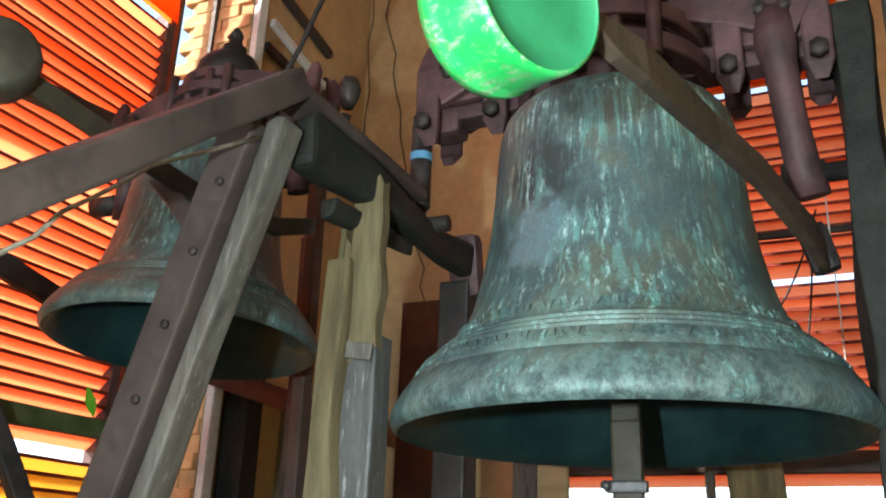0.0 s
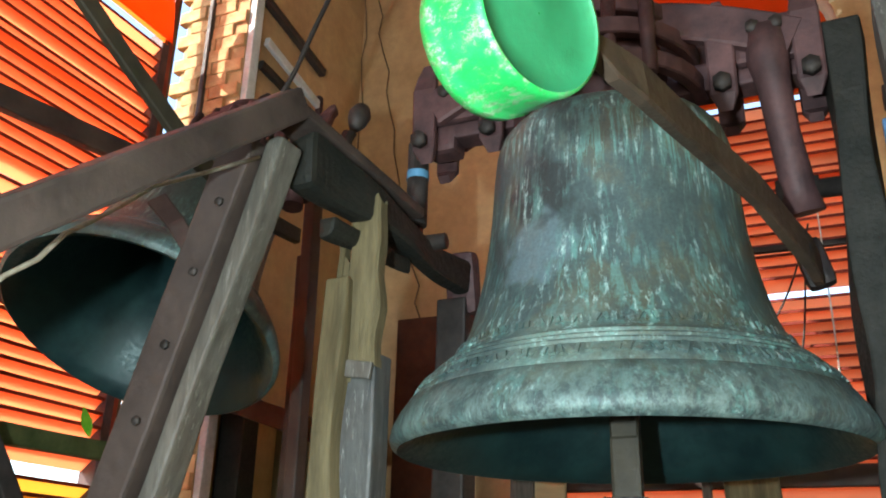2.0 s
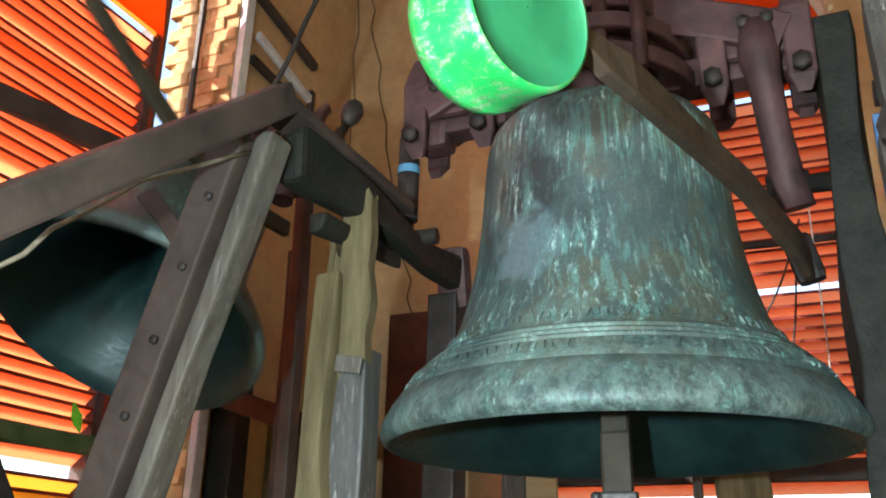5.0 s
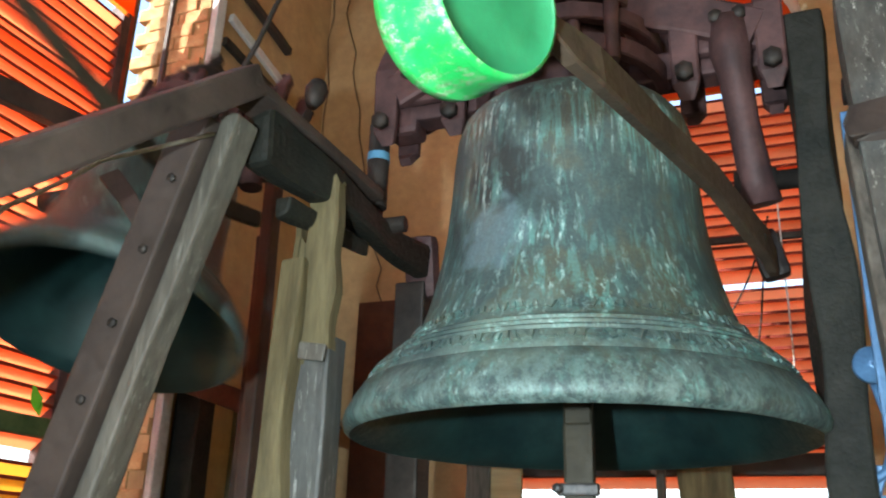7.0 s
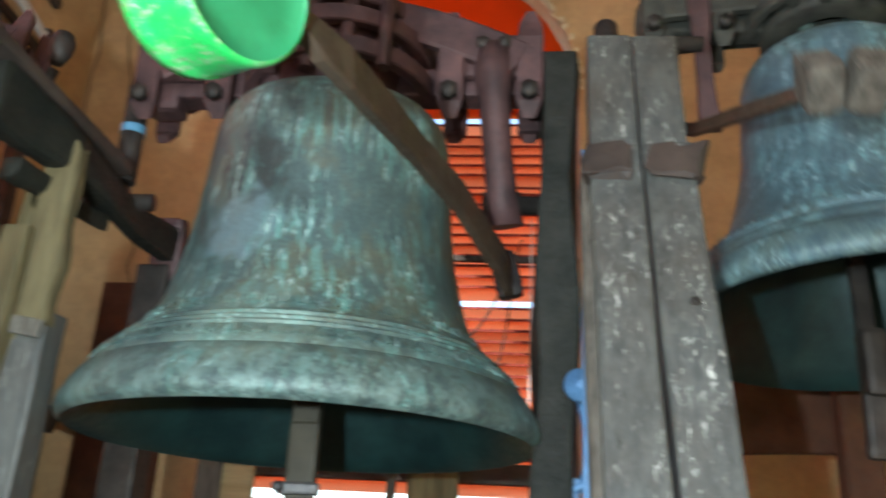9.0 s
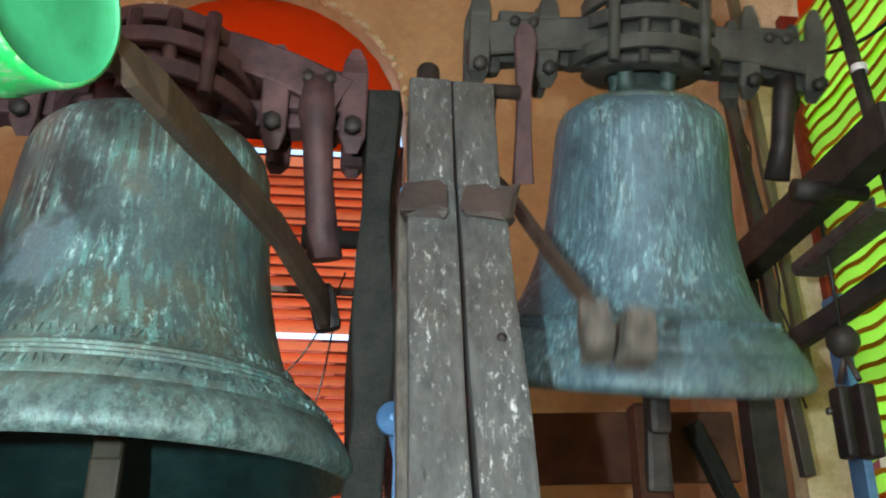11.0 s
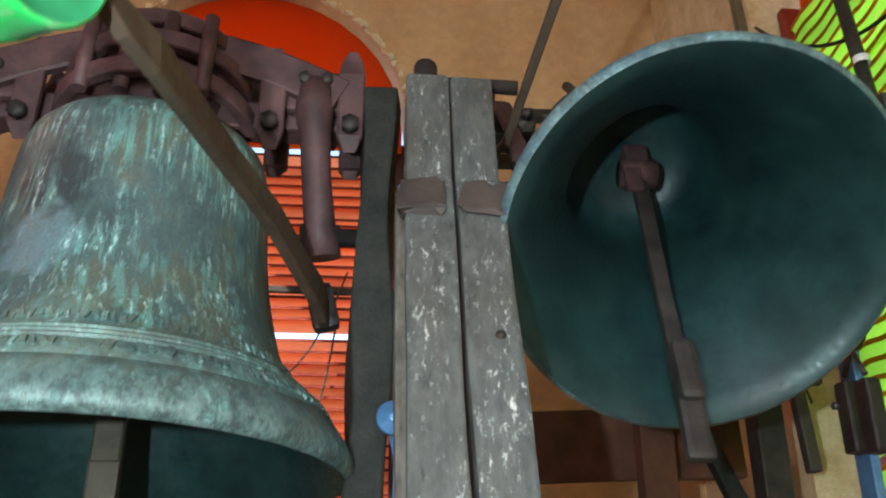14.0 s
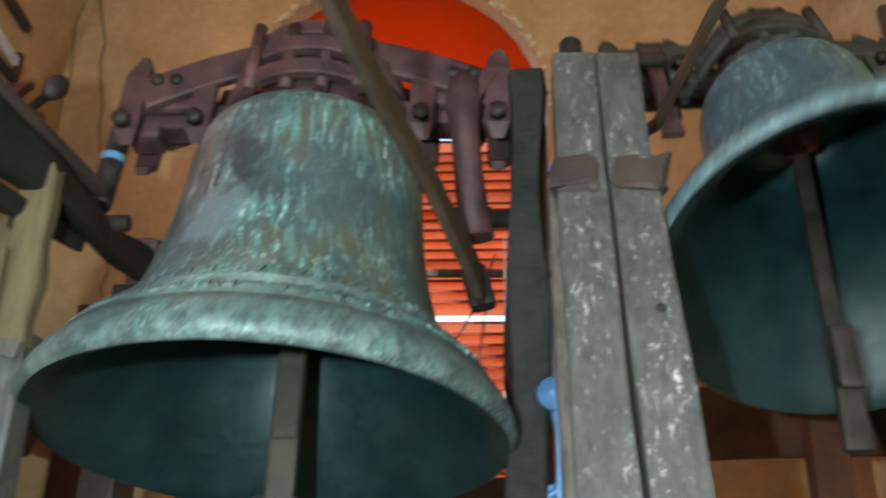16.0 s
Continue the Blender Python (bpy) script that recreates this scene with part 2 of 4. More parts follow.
BRICKDARK = plain("dark_red_timber", (0.06, 0.022, 0.012), (0.14, 0.055, 0.03), 5, 0.8, 0, 0.5)
OLIVE = plain("olive_board", (0.13, 0.115, 0.06), (0.22, 0.19, 0.11), 2.5, 0.8, 0, 0.2)
MOSS = plain("mossy_board", (0.03, 0.05, 0.01), (0.10, 0.12, 0.04), 9, 0.9)
OLIVEBAR = plain("olive_brown_iron", (0.03, 0.027, 0.018), (0.065, 0.056, 0.038), 6, 0.55, 0.2)
BLACKIRON = plain("black_iron", (0.012, 0.01, 0.01), (0.04, 0.03, 0.028), 9, 0.55, 0.3)
LEAF = plain("green_plastic_leaf", (0.10, 0.40, 0.02), (0.3, 0.7, 0.05), 10, 0.4)
ORANGE = slat_paint("orange_slat", (0.95, 0.33, 0.12), (1.0, 0.49, 0.30))
ORANGEBOARD = slat_paint("orange_board", (0.75, 0.15, 0.02), (0.85, 0.15, 0.018))
YELLOW = slat_paint("yellow_slat", (0.6, 0.45, 0.10), (0.75, 0.50, 0.15))
# dark red strips; on the slats they also carry the shade by the inner edge
REDLIP = plain("dark_red_lip", (0.16, 0.012, 0.004), (0.28, 0.03, 0.008), 12, 0.6)
BROWNLIP = slat_paint("brown_slat_edge", (0.50, 0.24, 0.07), (0.85, 0.38, 0.09))
GREEN = slat_paint("green_slat", (0.45, 0.78, 0.14), (0.76, 1.0, 0.27))


# ---- mesh helpers ----
def link(name, bm, material, parent=None, m=None, smooth=False):
    me = bpy.data.meshes.new(name)
    bm.normal_update()
    bm.to_mesh(me)
    bm.free()
    if smooth:
        for p in me.polygons:
            p.use_smooth = True
    me.materials.append(material)
    ob = new(name, me)
    if parent is not None:
        ob.parent = parent
    if m is not None:
        ob.matrix_basis = m
    return ob


def part(name, bm, material, parent, label="", smooth=False):
    ob = link(name, bm, material, parent, None, smooth)
    if label:
        ob["label"] = label
    return ob


def thing(name, u, v, z, label, category, group="", kind="", turn=0.0):
    """An Empty at a place in the tower's axes, to carry its parts."""
    ob = new(name)
    ob.matrix_basis = TOWER @ pose(u, v, z, 0, 0, turn)
    return tagged(ob, label, category, group, kind)


def block(bm, c, s, rot=None, bevel=0.006):
    """A bevelled box: centre c, size s."""
    b2 = bmesh.new()
    bmesh.ops.create_cube(b2, size=1.0, matrix=Matrix.Diagonal((*s, 1)))
    if bevel:
        bmesh.ops.bevel(b2, geom=b2.edges[:], offset=min(bevel, min(s) * 0.4), segments=2, affect="EDGES", profile=0.6)
    m = Matrix.Translation(c) @ (rot if rot else Matrix.Identity(4))
    add_mesh(bm, b2, m)
    return bm


def add_mesh(bm, b2, m):
    bmesh.ops.transform(b2, matrix=m, verts=b2.verts)
    me = bpy.data.meshes.new("tmp")
    b2.to_mesh(me)
    b2.free()
    bm.from_mesh(me)
    bpy.data.meshes.remove(me)


def frame_to(a, b, side=(0, 0, 1)):
    """A turn whose x axis runs from a to b, with its z axis as near to side as can be."""
    x = (Vector(b) - Vector(a)).normalized()
    y = Vector(side).cross(x)
    y = y.normalized() if y.length > 1e-4 else x.orthogonal().normalized()
    z = x.cross(y)
    m = Matrix((x, y, z)).transposed().to_4x4()
    return m


def timber(bm, a, b, w, h, side=(0, 0, 1), wob=0.004, seed=0, cuts=8, bevel=0.008):
    """A squared beam from a to b, w across and h along side, with slightly uneven faces."""
    a, b = Vector(a), Vector(b)
    length = (b - a).length
    b2 = bmesh.new()
    bmesh.ops.create_cube(b2, size=1.0, matrix=Matrix.Diagonal((length, w, h, 1)))
    long_edges = [e for e in b2.edges if abs(e.verts[0].co.x - e.verts[1].co.x) > length * 0.5]
    bmesh.ops.bevel(b2, geom=b2.edges[:], offset=min(bevel, w * 0.3, h * 0.3), segments=2, affect="EDGES", profile=0.6)
    bmesh.ops.subdivide_edges(b2, edges=[e for e in b2.edges if abs(e.verts[0].co.x - e.verts[1].co.x) > length * 0.5], cuts=cuts)
    for v in b2.verts:
        n = noise.noise_vector(Vector((v.co.x * 3 + seed, v.co.y * 9, v.co.z * 9)))
        v.co += Vector((0, n.y, n.z)) * wob
    add_mesh(bm, b2, Matrix.Translation((a + b) / 2) @ frame_to(a, b, side))
    return bm


def tube(bm, pts, r, n=10, caps=True, taper=None):
    """A round bar through the points."""
    pts = [Vector(p) for p in pts]
    rings = []
    for i, p in enumerate(pts):
        d = (pts[min(i + 1, len(pts) - 1)] - pts[max(i - 1, 0)]).normalized()
        x = d.cross(Vector((0.13, 0.21, 0.97)))
        x = x.normalized() if x.length > 0.1 else d.orthogonal().normalized()
        y = d.cross(x)
        rr = r if taper is None else r * taper[i]
        rings.append([bm.verts.new(p + rr * (math.cos(2 * math.pi * k / n) * x + math.sin(2 * math.pi * k / n) * y)) for k in range(n)])
    for ra, rb in zip(rings, rings[1:]):
        for k in range(n):
            f = bm.faces.new((ra[k], ra[(k + 1) % n], rb[(k + 1) % n], rb[k]))
            f.smooth = True
    if caps:
        bm.faces.new(rings[0][::-1])
        bm.faces.new(rings[-1])
    return bm


def ribbon(bm, pts, w, t, side):
    """A flat bar of width w (along side) and thickness t through the points."""
    pts = [Vector(p) for p in pts]
    rings = []
    for i, p in enumerate(pts):
        d = (pts[min(i + 1, len(pts) - 1)] - pts[max(i - 1, 0)]).normalized()
        s = (Vector(side) - d * Vector(side).dot(d)).normalized()
        n = d.cross(s)
        ww = w[i] if isinstance(w, tuple) else w
        rings.append([bm.verts.new(p + s * a * ww / 2 + n * c * t / 2) for a, c in ((-1, -0.7), (-0.85, -1), (0.85, -1), (1, -0.7), (1, 0.7), (0.85, 1), (-0.85, 1), (-1, 0.7))])
    k = len(rings[0])
    for ra, rb in zip(rings, rings[1:]):
        for j in range(k):
            bm.faces.new((ra[j], ra[(j + 1) % k], rb[(j + 1) % k], rb[j]))
    bm.faces.new(rings[0][::-1])
    bm.faces.new(rings[-1])
    return bm


def lathe(bm, prof, n=64, axis="z", c=(0, 0, 0)):
    """A turned body: (radius, height) pairs about an axis through c."""
    rows = []
    for r, h in prof:
        row = []
        for k in range(n):
            a = 2 * math.pi * k / n
            p = {"z": (r * math.cos(a), r * math.sin(a), h), "x": (h, r * math.cos(a), r * math.sin(a)), "y": (r * math.sin(a), h, r * math.cos(a))}[axis]
            row.append(bm.verts.new(Vector(c) + Vector(p)))
        rows.append(row)
    for ra, rb in zip(rows, rows[1:]):
        for k in range(n):
            f = bm.faces.new((ra[k], ra[(k + 1) % n], rb[(k + 1) % n], rb[k]))
            f.smooth = True
    return bm


def bolt(bm, c, r=0.014, axis="y", h=0.02):
    return lathe(bm, [(0.001, -h), (r, -h), (r, 0), (r * 0.55, 0.0), (r * 0.55, h * 0.6), (0.001, h * 0.6)], 6, axis, c)


# ---- walls ----
def wall_mesh(s0, s1, z0, z1, depth, hole=None, n=18):
    """A wall slab in (s, d, z) with one arched opening: hole = (a, b, sill, spring)."""
    bm = bmesh.new()
    quads = []
    if hole:
        a, b, sill, spring = hole
        r, c = (b - a) / 2, (a + b) / 2
        quads += [((s0, z0), (a, z0), (a, z1), (s0, z1)), ((b, z0), (s1, z0), (s1, z1), (b, z1)), ((a, z0), (b, z0), (b, sill), (a, sill))]
        arc = [(c - r * math.cos(math.pi * k / n), spring + r * math.sin(math.pi * k / n)) for k in range(n + 1)]
        for p, q in zip(arc, arc[1:]):
            quads.append((p, q, (q[0], z1), (p[0], z1)))
        edge = [(a, sill)] + arc + [(b, sill)]
    else:
        quads.append(((s0, z0), (s1, z0), (s1, z1), (s0, z1)))
        edge = []
    for q in quads:
        for d in (0, depth):
            bm.faces.new([bm.verts.new((s, d, z)) for s, z in (q if d else q[::-1])])
    for p, q in list(zip(edge, edge[1:])) + ([(edge[-1], edge[0])] if edge else []):
        bm.faces.new([bm.verts.new(v) for v in ((p[0], 0, p[1]), (p[0], depth, p[1]), (q[0], depth, q[1]), (q[0], 0, q[1]))])
    for p, q in (((s0, z0), (s0, z1)), ((s0, z1), (s1, z1)), ((s1, z1), (s1, z0))):
        bm.faces.new([bm.verts.new(v) for v in ((p[0], 0, p[1]), (p[0], depth, p[1]), (q[0], depth, q[1]), (q[0], 0, q[1]))])
    bmesh.ops.remove_doubles(bm, verts=bm.verts, dist=0.0005)
    bmesh.ops.recalc_face_normals(bm, faces=bm.faces)
    return bm


U0, U1, V0, V1, TOP = -2.56, 1.75, -2.6, 4.30, 6.2
HOLE = (-0.9, 0.9, 1.1, 4.2)
LEFT_M = TOWER @ pose(U0, 2.22, 0, 0, 0, 90)
BACK_M = TOWER @ pose(-0.62, V1, 0, 0, 0, 0)
RIGHT_M = TOWER @ pose(U1, 2.32, 0, 0, 0, -90)
tagged(link("wall_west", wall_mesh(V0 - 2.22, V1 - 2.22 + 0.4, 0, TOP, 0.4, (-0.9, 0.9, 1.1, 4.8)), PLASTER, None, LEFT_M), "tan plastered tower wall with an arched louvred opening", "wall", "", "structure")
tagged(link("wall_north", wall_mesh(U0 + 0.62, U1 + 0.62, 0, TOP, 0.4, HOLE), PLASTER, None, BACK_M), "tan plastered tower wall with an arched louvred opening", "wall", "", "structure")
tagged(link("wall_east", wall_mesh(2.32 - V1 - 0.4, 2.32 - V0, 0, TOP, 0.4, HOLE), STONE, None, RIGHT_M), "rough yellowish masonry tower wall with an arched opening", "wall", "", "structure")
# the south wall stays out of view; its arch is added to let light in
tagged(link("wall_south", wall_mesh(U0 - 0.4, U1 + 0.4, 0, TOP, 0.4, (-1.5, 0.7, 1.1, 4.2)), PLASTER, None, TOWER @ pose(0, V0 - 0.4, 0)), "plain plastered unseen tower wall, its open arch added for fill light", "wall", "", "structure")
_bm = bmesh.new()
block(_bm, ((U0 + U1) / 2, (V0 + V1) / 2, -0.1), (U1 - U0 + 0.8, V1 - V0 + 0.8, 0.2), None, 0)
tagged(link("floor", _bm, FLOOR, None, TOWER), "dusty wooden belfry floor", "floor", "", "structure")
_bm = bmesh.new()
block(_bm, ((U0 + U1) / 2, (V0 + V1) / 2, TOP + 0.1), (U1 - U0 + 0.8, V1 - V0 + 0.8, 0.2), None, 0)
tagged(link("ceiling", _bm, PLY, None, TOWER), "plain boarded belfry ceiling", "ceiling", "", "structure")


# the broken edge of the north arch
_rnd = random.Random(21)
arch_rim = new("trim_arch")
arch_rim.matrix_basis = BACK_M
tagged(arch_rim, "crumbling rubble edge round the plastered arch", "trim", "", "structure")
_stones = []
for _k in range(4):
    _bm = bmesh.new()
    bmesh.ops.create_icosphere(_bm, subdivisions=1, radius=0.03)
    for _v in _bm.verts:
        _v.co = Vector((_v.co.x * 1.25, _v.co.y * 0.55, _v.co.z * 0.7)) + noise.noise_vector(_v.co * 30 + Vector((_k * 7, 0, 0))) * 0.014
    _me = bpy.data.meshes.new("stone_mesh")
    _bm.to_mesh(_me)
    _bm.free()
    _me.materials.append(STONE)
    _stones.append(_me)
for _k in range(70):
    _a = math.pi * (_k + _rnd.uniform(-0.3, 0.3)) / 69
    _ob = new("stone", _stones[_k % 4])
    _ob.parent = arch_rim
    _ob.matrix_basis = pose((0.905 + _rnd.uniform(-0.004, 0.014)) * -math.cos(_a), _rnd.uniform(-0.006, 0.02), 4.2 + (0.905 + _rnd.uniform(-0.004, 0.014)) * math.sin(_a), 0, -math.degrees(math.pi / 2 - _a) + _rnd.uniform(-25, 25), _rnd.uniform(-20, 20))

# ---- louvred windows ----
def slat_data(name, material, lip, wavy=0.0):
    """One sloping slat 1.78 m long, its inner edge high."""
    bm = bmesh.new()
    n = 36 if wavy else 1
    flat = 0.45 if wavy else 1.0
    rows = []
    for i in range(n + 1):
        x = -0.89 + 1.78 * i / n
        dz = wavy * math.sin(x * 23) + wavy * 0.5 * math.sin(x * 9.1 + 1)
        rows.append([bm.verts.new((x, y, z + dz)) for y, z in ((-0.035 * flat, 0.030), (0.035 * flat, -0.030), (0.035 * flat + 0.002, -0.026), (-0.035 * flat + 0.002, 0.034))])
    for ra, rb in zip(rows, rows[1:]):
        for k in range(4):
            bm.faces.new((ra[k], ra[(k + 1) % 4], rb[(k + 1) % 4], rb[k]))
    bm.faces.new(rows[0][::-1])
    bm.faces.new(rows[-1])
    low = 0.017 if wavy else 0.021
    lips = []
    for i in range(n + 1):
        x = -0.89 + 1.78 * i / n
        dz = wavy * math.sin(x * 23) + wavy * 0.5 * math.sin(x * 9.1 + 1)
        lips.append([bm.verts.new((x, y, z + dz)) for y, z in ((-0.035 * flat - 0.005, low), (-0.035 * flat - 0.002, low), (-0.035 * flat - 0.001, 0.036), (-0.035 * flat - 0.005, 0.036))])
    for ra, rb in zip(lips, lips[1:]):
        for k in range(4):
            bm.faces.new((ra[k], ra[(k + 1) % 4], rb[(k + 1) % 4], rb[k])).material_index = 1
    me = bpy.data.meshes.new(name)
    bm.to_mesh(me)
    bm.free()
    me.materials.append(material)
    me.materials.append(lip)
    return me


def louvre(name, m, upper, lower, lip, label, wavy=0.0, gaps=(4.1, 3.06, 2.05), pitch=0.0605, shift=0.0, depth=0.30, board=0.30, edge=RUST, skirt=0.02):
    win = new(name)
    win.matrix_basis = m
    tagged(win, label, "window", "", "structure")
    bm = bmesh.new()
    for x in (-0.87, 0.87):
        block(bm, (x + shift, depth, 2.65), (0.05, 0.09, 3.1))
    block(bm, (0, depth, 1.13), (1.7, 0.09, 0.06))
    part("window_frame", bm, edge, win)
    hi, lo = slat_data("slat_mesh", upper, lip, wavy), slat_data("slat_low_mesh", lower, lip, wavy)
    z = 4.06
    rnd = random.Random(7)
    while z > 1.2:
        gap = min(abs(z - g) for g in gaps)
        if gap > 0.031:
            ob = new("slat", hi if z > 2.05 else lo)
            ob.parent = win
            lift = -0.018 if abs(z - 3.68) < 0.03 else 0.016 if 0.031 < gap < 0.075 and min((z - g for g in gaps), key=abs) < 0 else 0.0
            ob.matrix_basis = pose(shift, depth, z + lift, rnd.uniform(-3, 3), rnd.uniform(-0.15, 0.15), 0)
        z -= pitch
    bm = bmesh.new()
    n = 16
    for d in (board - 0.02, board + 0.01):
        vs = [bm.verts.new((shift - 0.872 * math.cos(math.pi * k / n), d, 4.16 + 0.905 * math.sin(math.pi * k / n))) for k in range(n + 1)]
        vs += [bm.verts.new((shift + 0.872, d, 4.16 - skirt)), bm.verts.new((shift - 0.872, d, 4.16 - skirt))]
        bm.faces.new(vs if d > board else vs[::-1])
    part("arch_board", bm, ORANGEBOARD, win, "orange board filling the arch")
    return win


WIN_W = louvre("window_1", LEFT_M, ORANGE, YELLOW, REDLIP, "louvred window of translucent orange slats, yellow at the foot", 0.0, (4.1, 3.08, 2.02), 0.0605, -0.19, 0.36)
WIN_N = louvre("window_2", BACK_M, ORANGE, YELLOW, REDLIP, "louvred window of translucent orange slats with white daylight gaps", 0.0, (4.1, 3.06, 2.03), 0.0605, 0.0, 0.30, 0.10, RUST, 0.10)
louvre("window_3", RIGHT_M, GREEN, ORANGE, BROWNLIP, "louvred window of wavy translucent green slats", 0.008, (4.2, 2.13), 0.066, 0.0, 0.22, 0.30, REDLIP)


# boards that close the side of the west window, and the transom of the north window
for _name, _x, _w, _d, _m, _l in (("edge_strip", 0.715, 0.035, 0.33, REDLIP, "dark red strip along the slat ends"), ("side_board", 0.765, 0.055, 0.37, STRAP, "brown board beside the slats")):
    _bm = bmesh.new()
    block(_bm, (_x, _d, 3.1), (_w, 0.025, 4.0))
    part(_name, _bm, _m, WIN_W, _l)
_bm = bmesh.new()
timber(_bm, (-0.87, 0.245, 2.135), (0.87, 0.245, 2.135), 0.05, 0.10, seed=66)
part("transom", _bm, BEAM, WIN_N, "dark brown transom")

# ---- bells ----
OUT = [(0.548, -0.004), (0.562, 0.006), (0.567, 0.022), (0.562, 0.045), (0.545, 0.078), (0.523, 0.110), (0.516, 0.111), (0.516, 0.114), (0.500, 0.140), (0.482, 0.158),
       (0.476, 0.160), (0.483, 0.163), (0.479, 0.170), (0.465, 0.171), (0.463, 0.175), (0.471, 0.177), (0.466, 0.184), (0.450, 0.186), (0.448, 0.190), (0.456, 0.192), (0.449, 0.199), (0.434, 0.201), (0.424, 0.212),
       (0.400, 0.250), (0.381, 0.300), (0.364, 0.37), (0.349, 0.45), (0.338, 0.54), (0.330, 0.63), (0.324, 0.72), (0.318, 0.785), (0.306, 0.825), (0.285, 0.852), (0.262, 0.862),
       (0.258, 0.868), (0.20, 0.880), (0.10, 0.888), (0.002, 0.890)]
INN = [(0.002, 0.83), (0.15, 0.825), (0.25, 0.80), (0.280, 0.73), (0.292, 0.62), (0.303, 0.52), (0.320, 0.42), (0.345, 0.32), (0.385, 0.22), (0.435, 0.13), (0.488, 0.05), (0.520, 0.010), (0.548, -0.004)]


def bell_body(bell, s, drop, material, tall=1.0, slim=0.0):
    """The cast bell, its mouth drop below the swing axis; s scales from a mouth of 1.13 m."""
    bm = bmesh.new()
    lathe(bm, [(r * s * (1 - slim * min(1, max(0, h - 0.15) / 0.35)), h * s * tall - drop) for r, h in OUT], 128)
    for v in bm.verts:
        n = noise.noise(v.co * 40) * 0.0018
        v.co.x *= 1 + n
        v.co.y *= 1 + n
    part("bell_body", bm, material, bell)
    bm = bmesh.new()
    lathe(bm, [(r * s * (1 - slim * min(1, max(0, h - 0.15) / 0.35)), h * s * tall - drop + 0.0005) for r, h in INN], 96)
    part("bell_inside", bm, BRONZE_IN_SHADE, bell, "dark green inner face of the bell, shade put into its colour")


def relief(bell, s, drop, material, h, r, count, size, rnd):
    """A run of raised foliage and lettering round the bell, too worn to read: small uneven bars."""
    bm = bmesh.new()
    for k in range(count):
        a = 2 * math.pi * (k + rnd.uniform(-0.2, 0.2)) / count
        w, hh = size * rnd.uniform(0.35, 0.9), size * rnd.uniform(0.8, 1.4)
        b2 = bmesh.new()
        bmesh.ops.create_cube(b2, size=1.0, matrix=Matrix.Diagonal((0.006 * s, w * s, hh * s, 1)))
        add_mesh(bm, b2, pose(0, 0, h * s - drop, 0, 0, math.degrees(a)) @ pose(r * s, 0, 0, rnd.uniform(-35, 35), -35 if h < 0.2 else -22, 0))
    ob = part("relief_band", bm, material, bell, "worn raised band of foliage and lettering")
    ob["kind"] = "stuff"


def canons(bell, s, z0, z1):
    """The crown loops that hang the bell from its yoke."""
    for k in range(4):
        a = math.pi * (k + 0.5) / 2
        bm = bmesh.new()
        lathe(bm, [(0.068 * s, z0 - 0.012), (0.042 * s, z0 + 0.006), (0.026 * s, z0 + (z1 - z0) * 0.35), (0.021 * s, z0 + (z1 - z0) * 0.6), (0.024 * s, z1), (0.026 * s, z1 + 0.06)], 16, "z", (0.085 * s * math.cos(a), 0.085 * s * math.sin(a), 0))
        part("canon", bm, BRONZE_SMALL, bell)


def crown_boss(bell, s, z0):
    """A flared crown boss with cast loops, under a stepped rim."""
    bm = bmesh.new()
    lathe(bm, [(0.205 * s, z0 - 0.012), (0.205 * s, z0 + 0.002), (0.185 * s, z0 + 0.008), (0.13 * s, z0 + 0.016), (0.10 * s, z0 + 0.030), (0.082 * s, z0 + 0.052), (0.075 * s, z0 + 0.080)], 40)
    part("crown_boss", bm, BRONZE_SMALL, bell)
    for a in (-0.062, 0.062):
        for b in (-0.05, 0.05):
            bm = bmesh.new()
            tube(bm, [(a * s, b * s, z0 + 0.035), (a * 1.15 * s, b * 1.2 * s, z0 + 0.06), (a * 1.2 * s, b * 1.25 * s, z0 + 0.085), (a * 1.15 * s, b * 1.2 * s, z0 + 0.13)], 0.026 * s, 12, True, [1.3, 1.0, 1.1, 1.0])
            part("canon", bm, BRONZE_SMALL, bell)


def crown_stack(bell, s, z):
    """The domed casting of stacked rings over the crown, with its spindle."""
    for k, (r, zz, h) in enumerate(((0.205, 0.0, 0.045), (0.185, 0.065, 0.045), (0.165, 0.125, 0.042), (0.135, 0.18, 0.04), (0.095, 0.23, 0.035))):
        bm = bmesh.new()
        lathe(bm, [(0.6 * r * s, z + zz * s), (0.93 * r * s, z + zz * s), (r * s, z + (zz + h * 0.3) * s), (r * s, z + (zz + h * 0.7) * s), (0.9 * r * s, z + (zz + h) * s), (0.55 * r * s, z + (zz + h * 1.3) * s)], 36)
        for v in bm.verts:
            v.co += noise.noise_vector(v.co * 24) * 0.004
        part("crown_ring", bm, RUSTGREEN, bell, "verdigris-stained iron ring")
    bm = bmesh.new()
    lathe(bm, [(0.03 * s, z + 0.24 * s), (0.03 * s, z + 0.33 * s), (0.016 * s, z + 0.34 * s), (0.014 * s, z + 0.40 * s), (0.002, z + 0.405 * s)], 14)
    part("spindle", bm, IRON, bell)


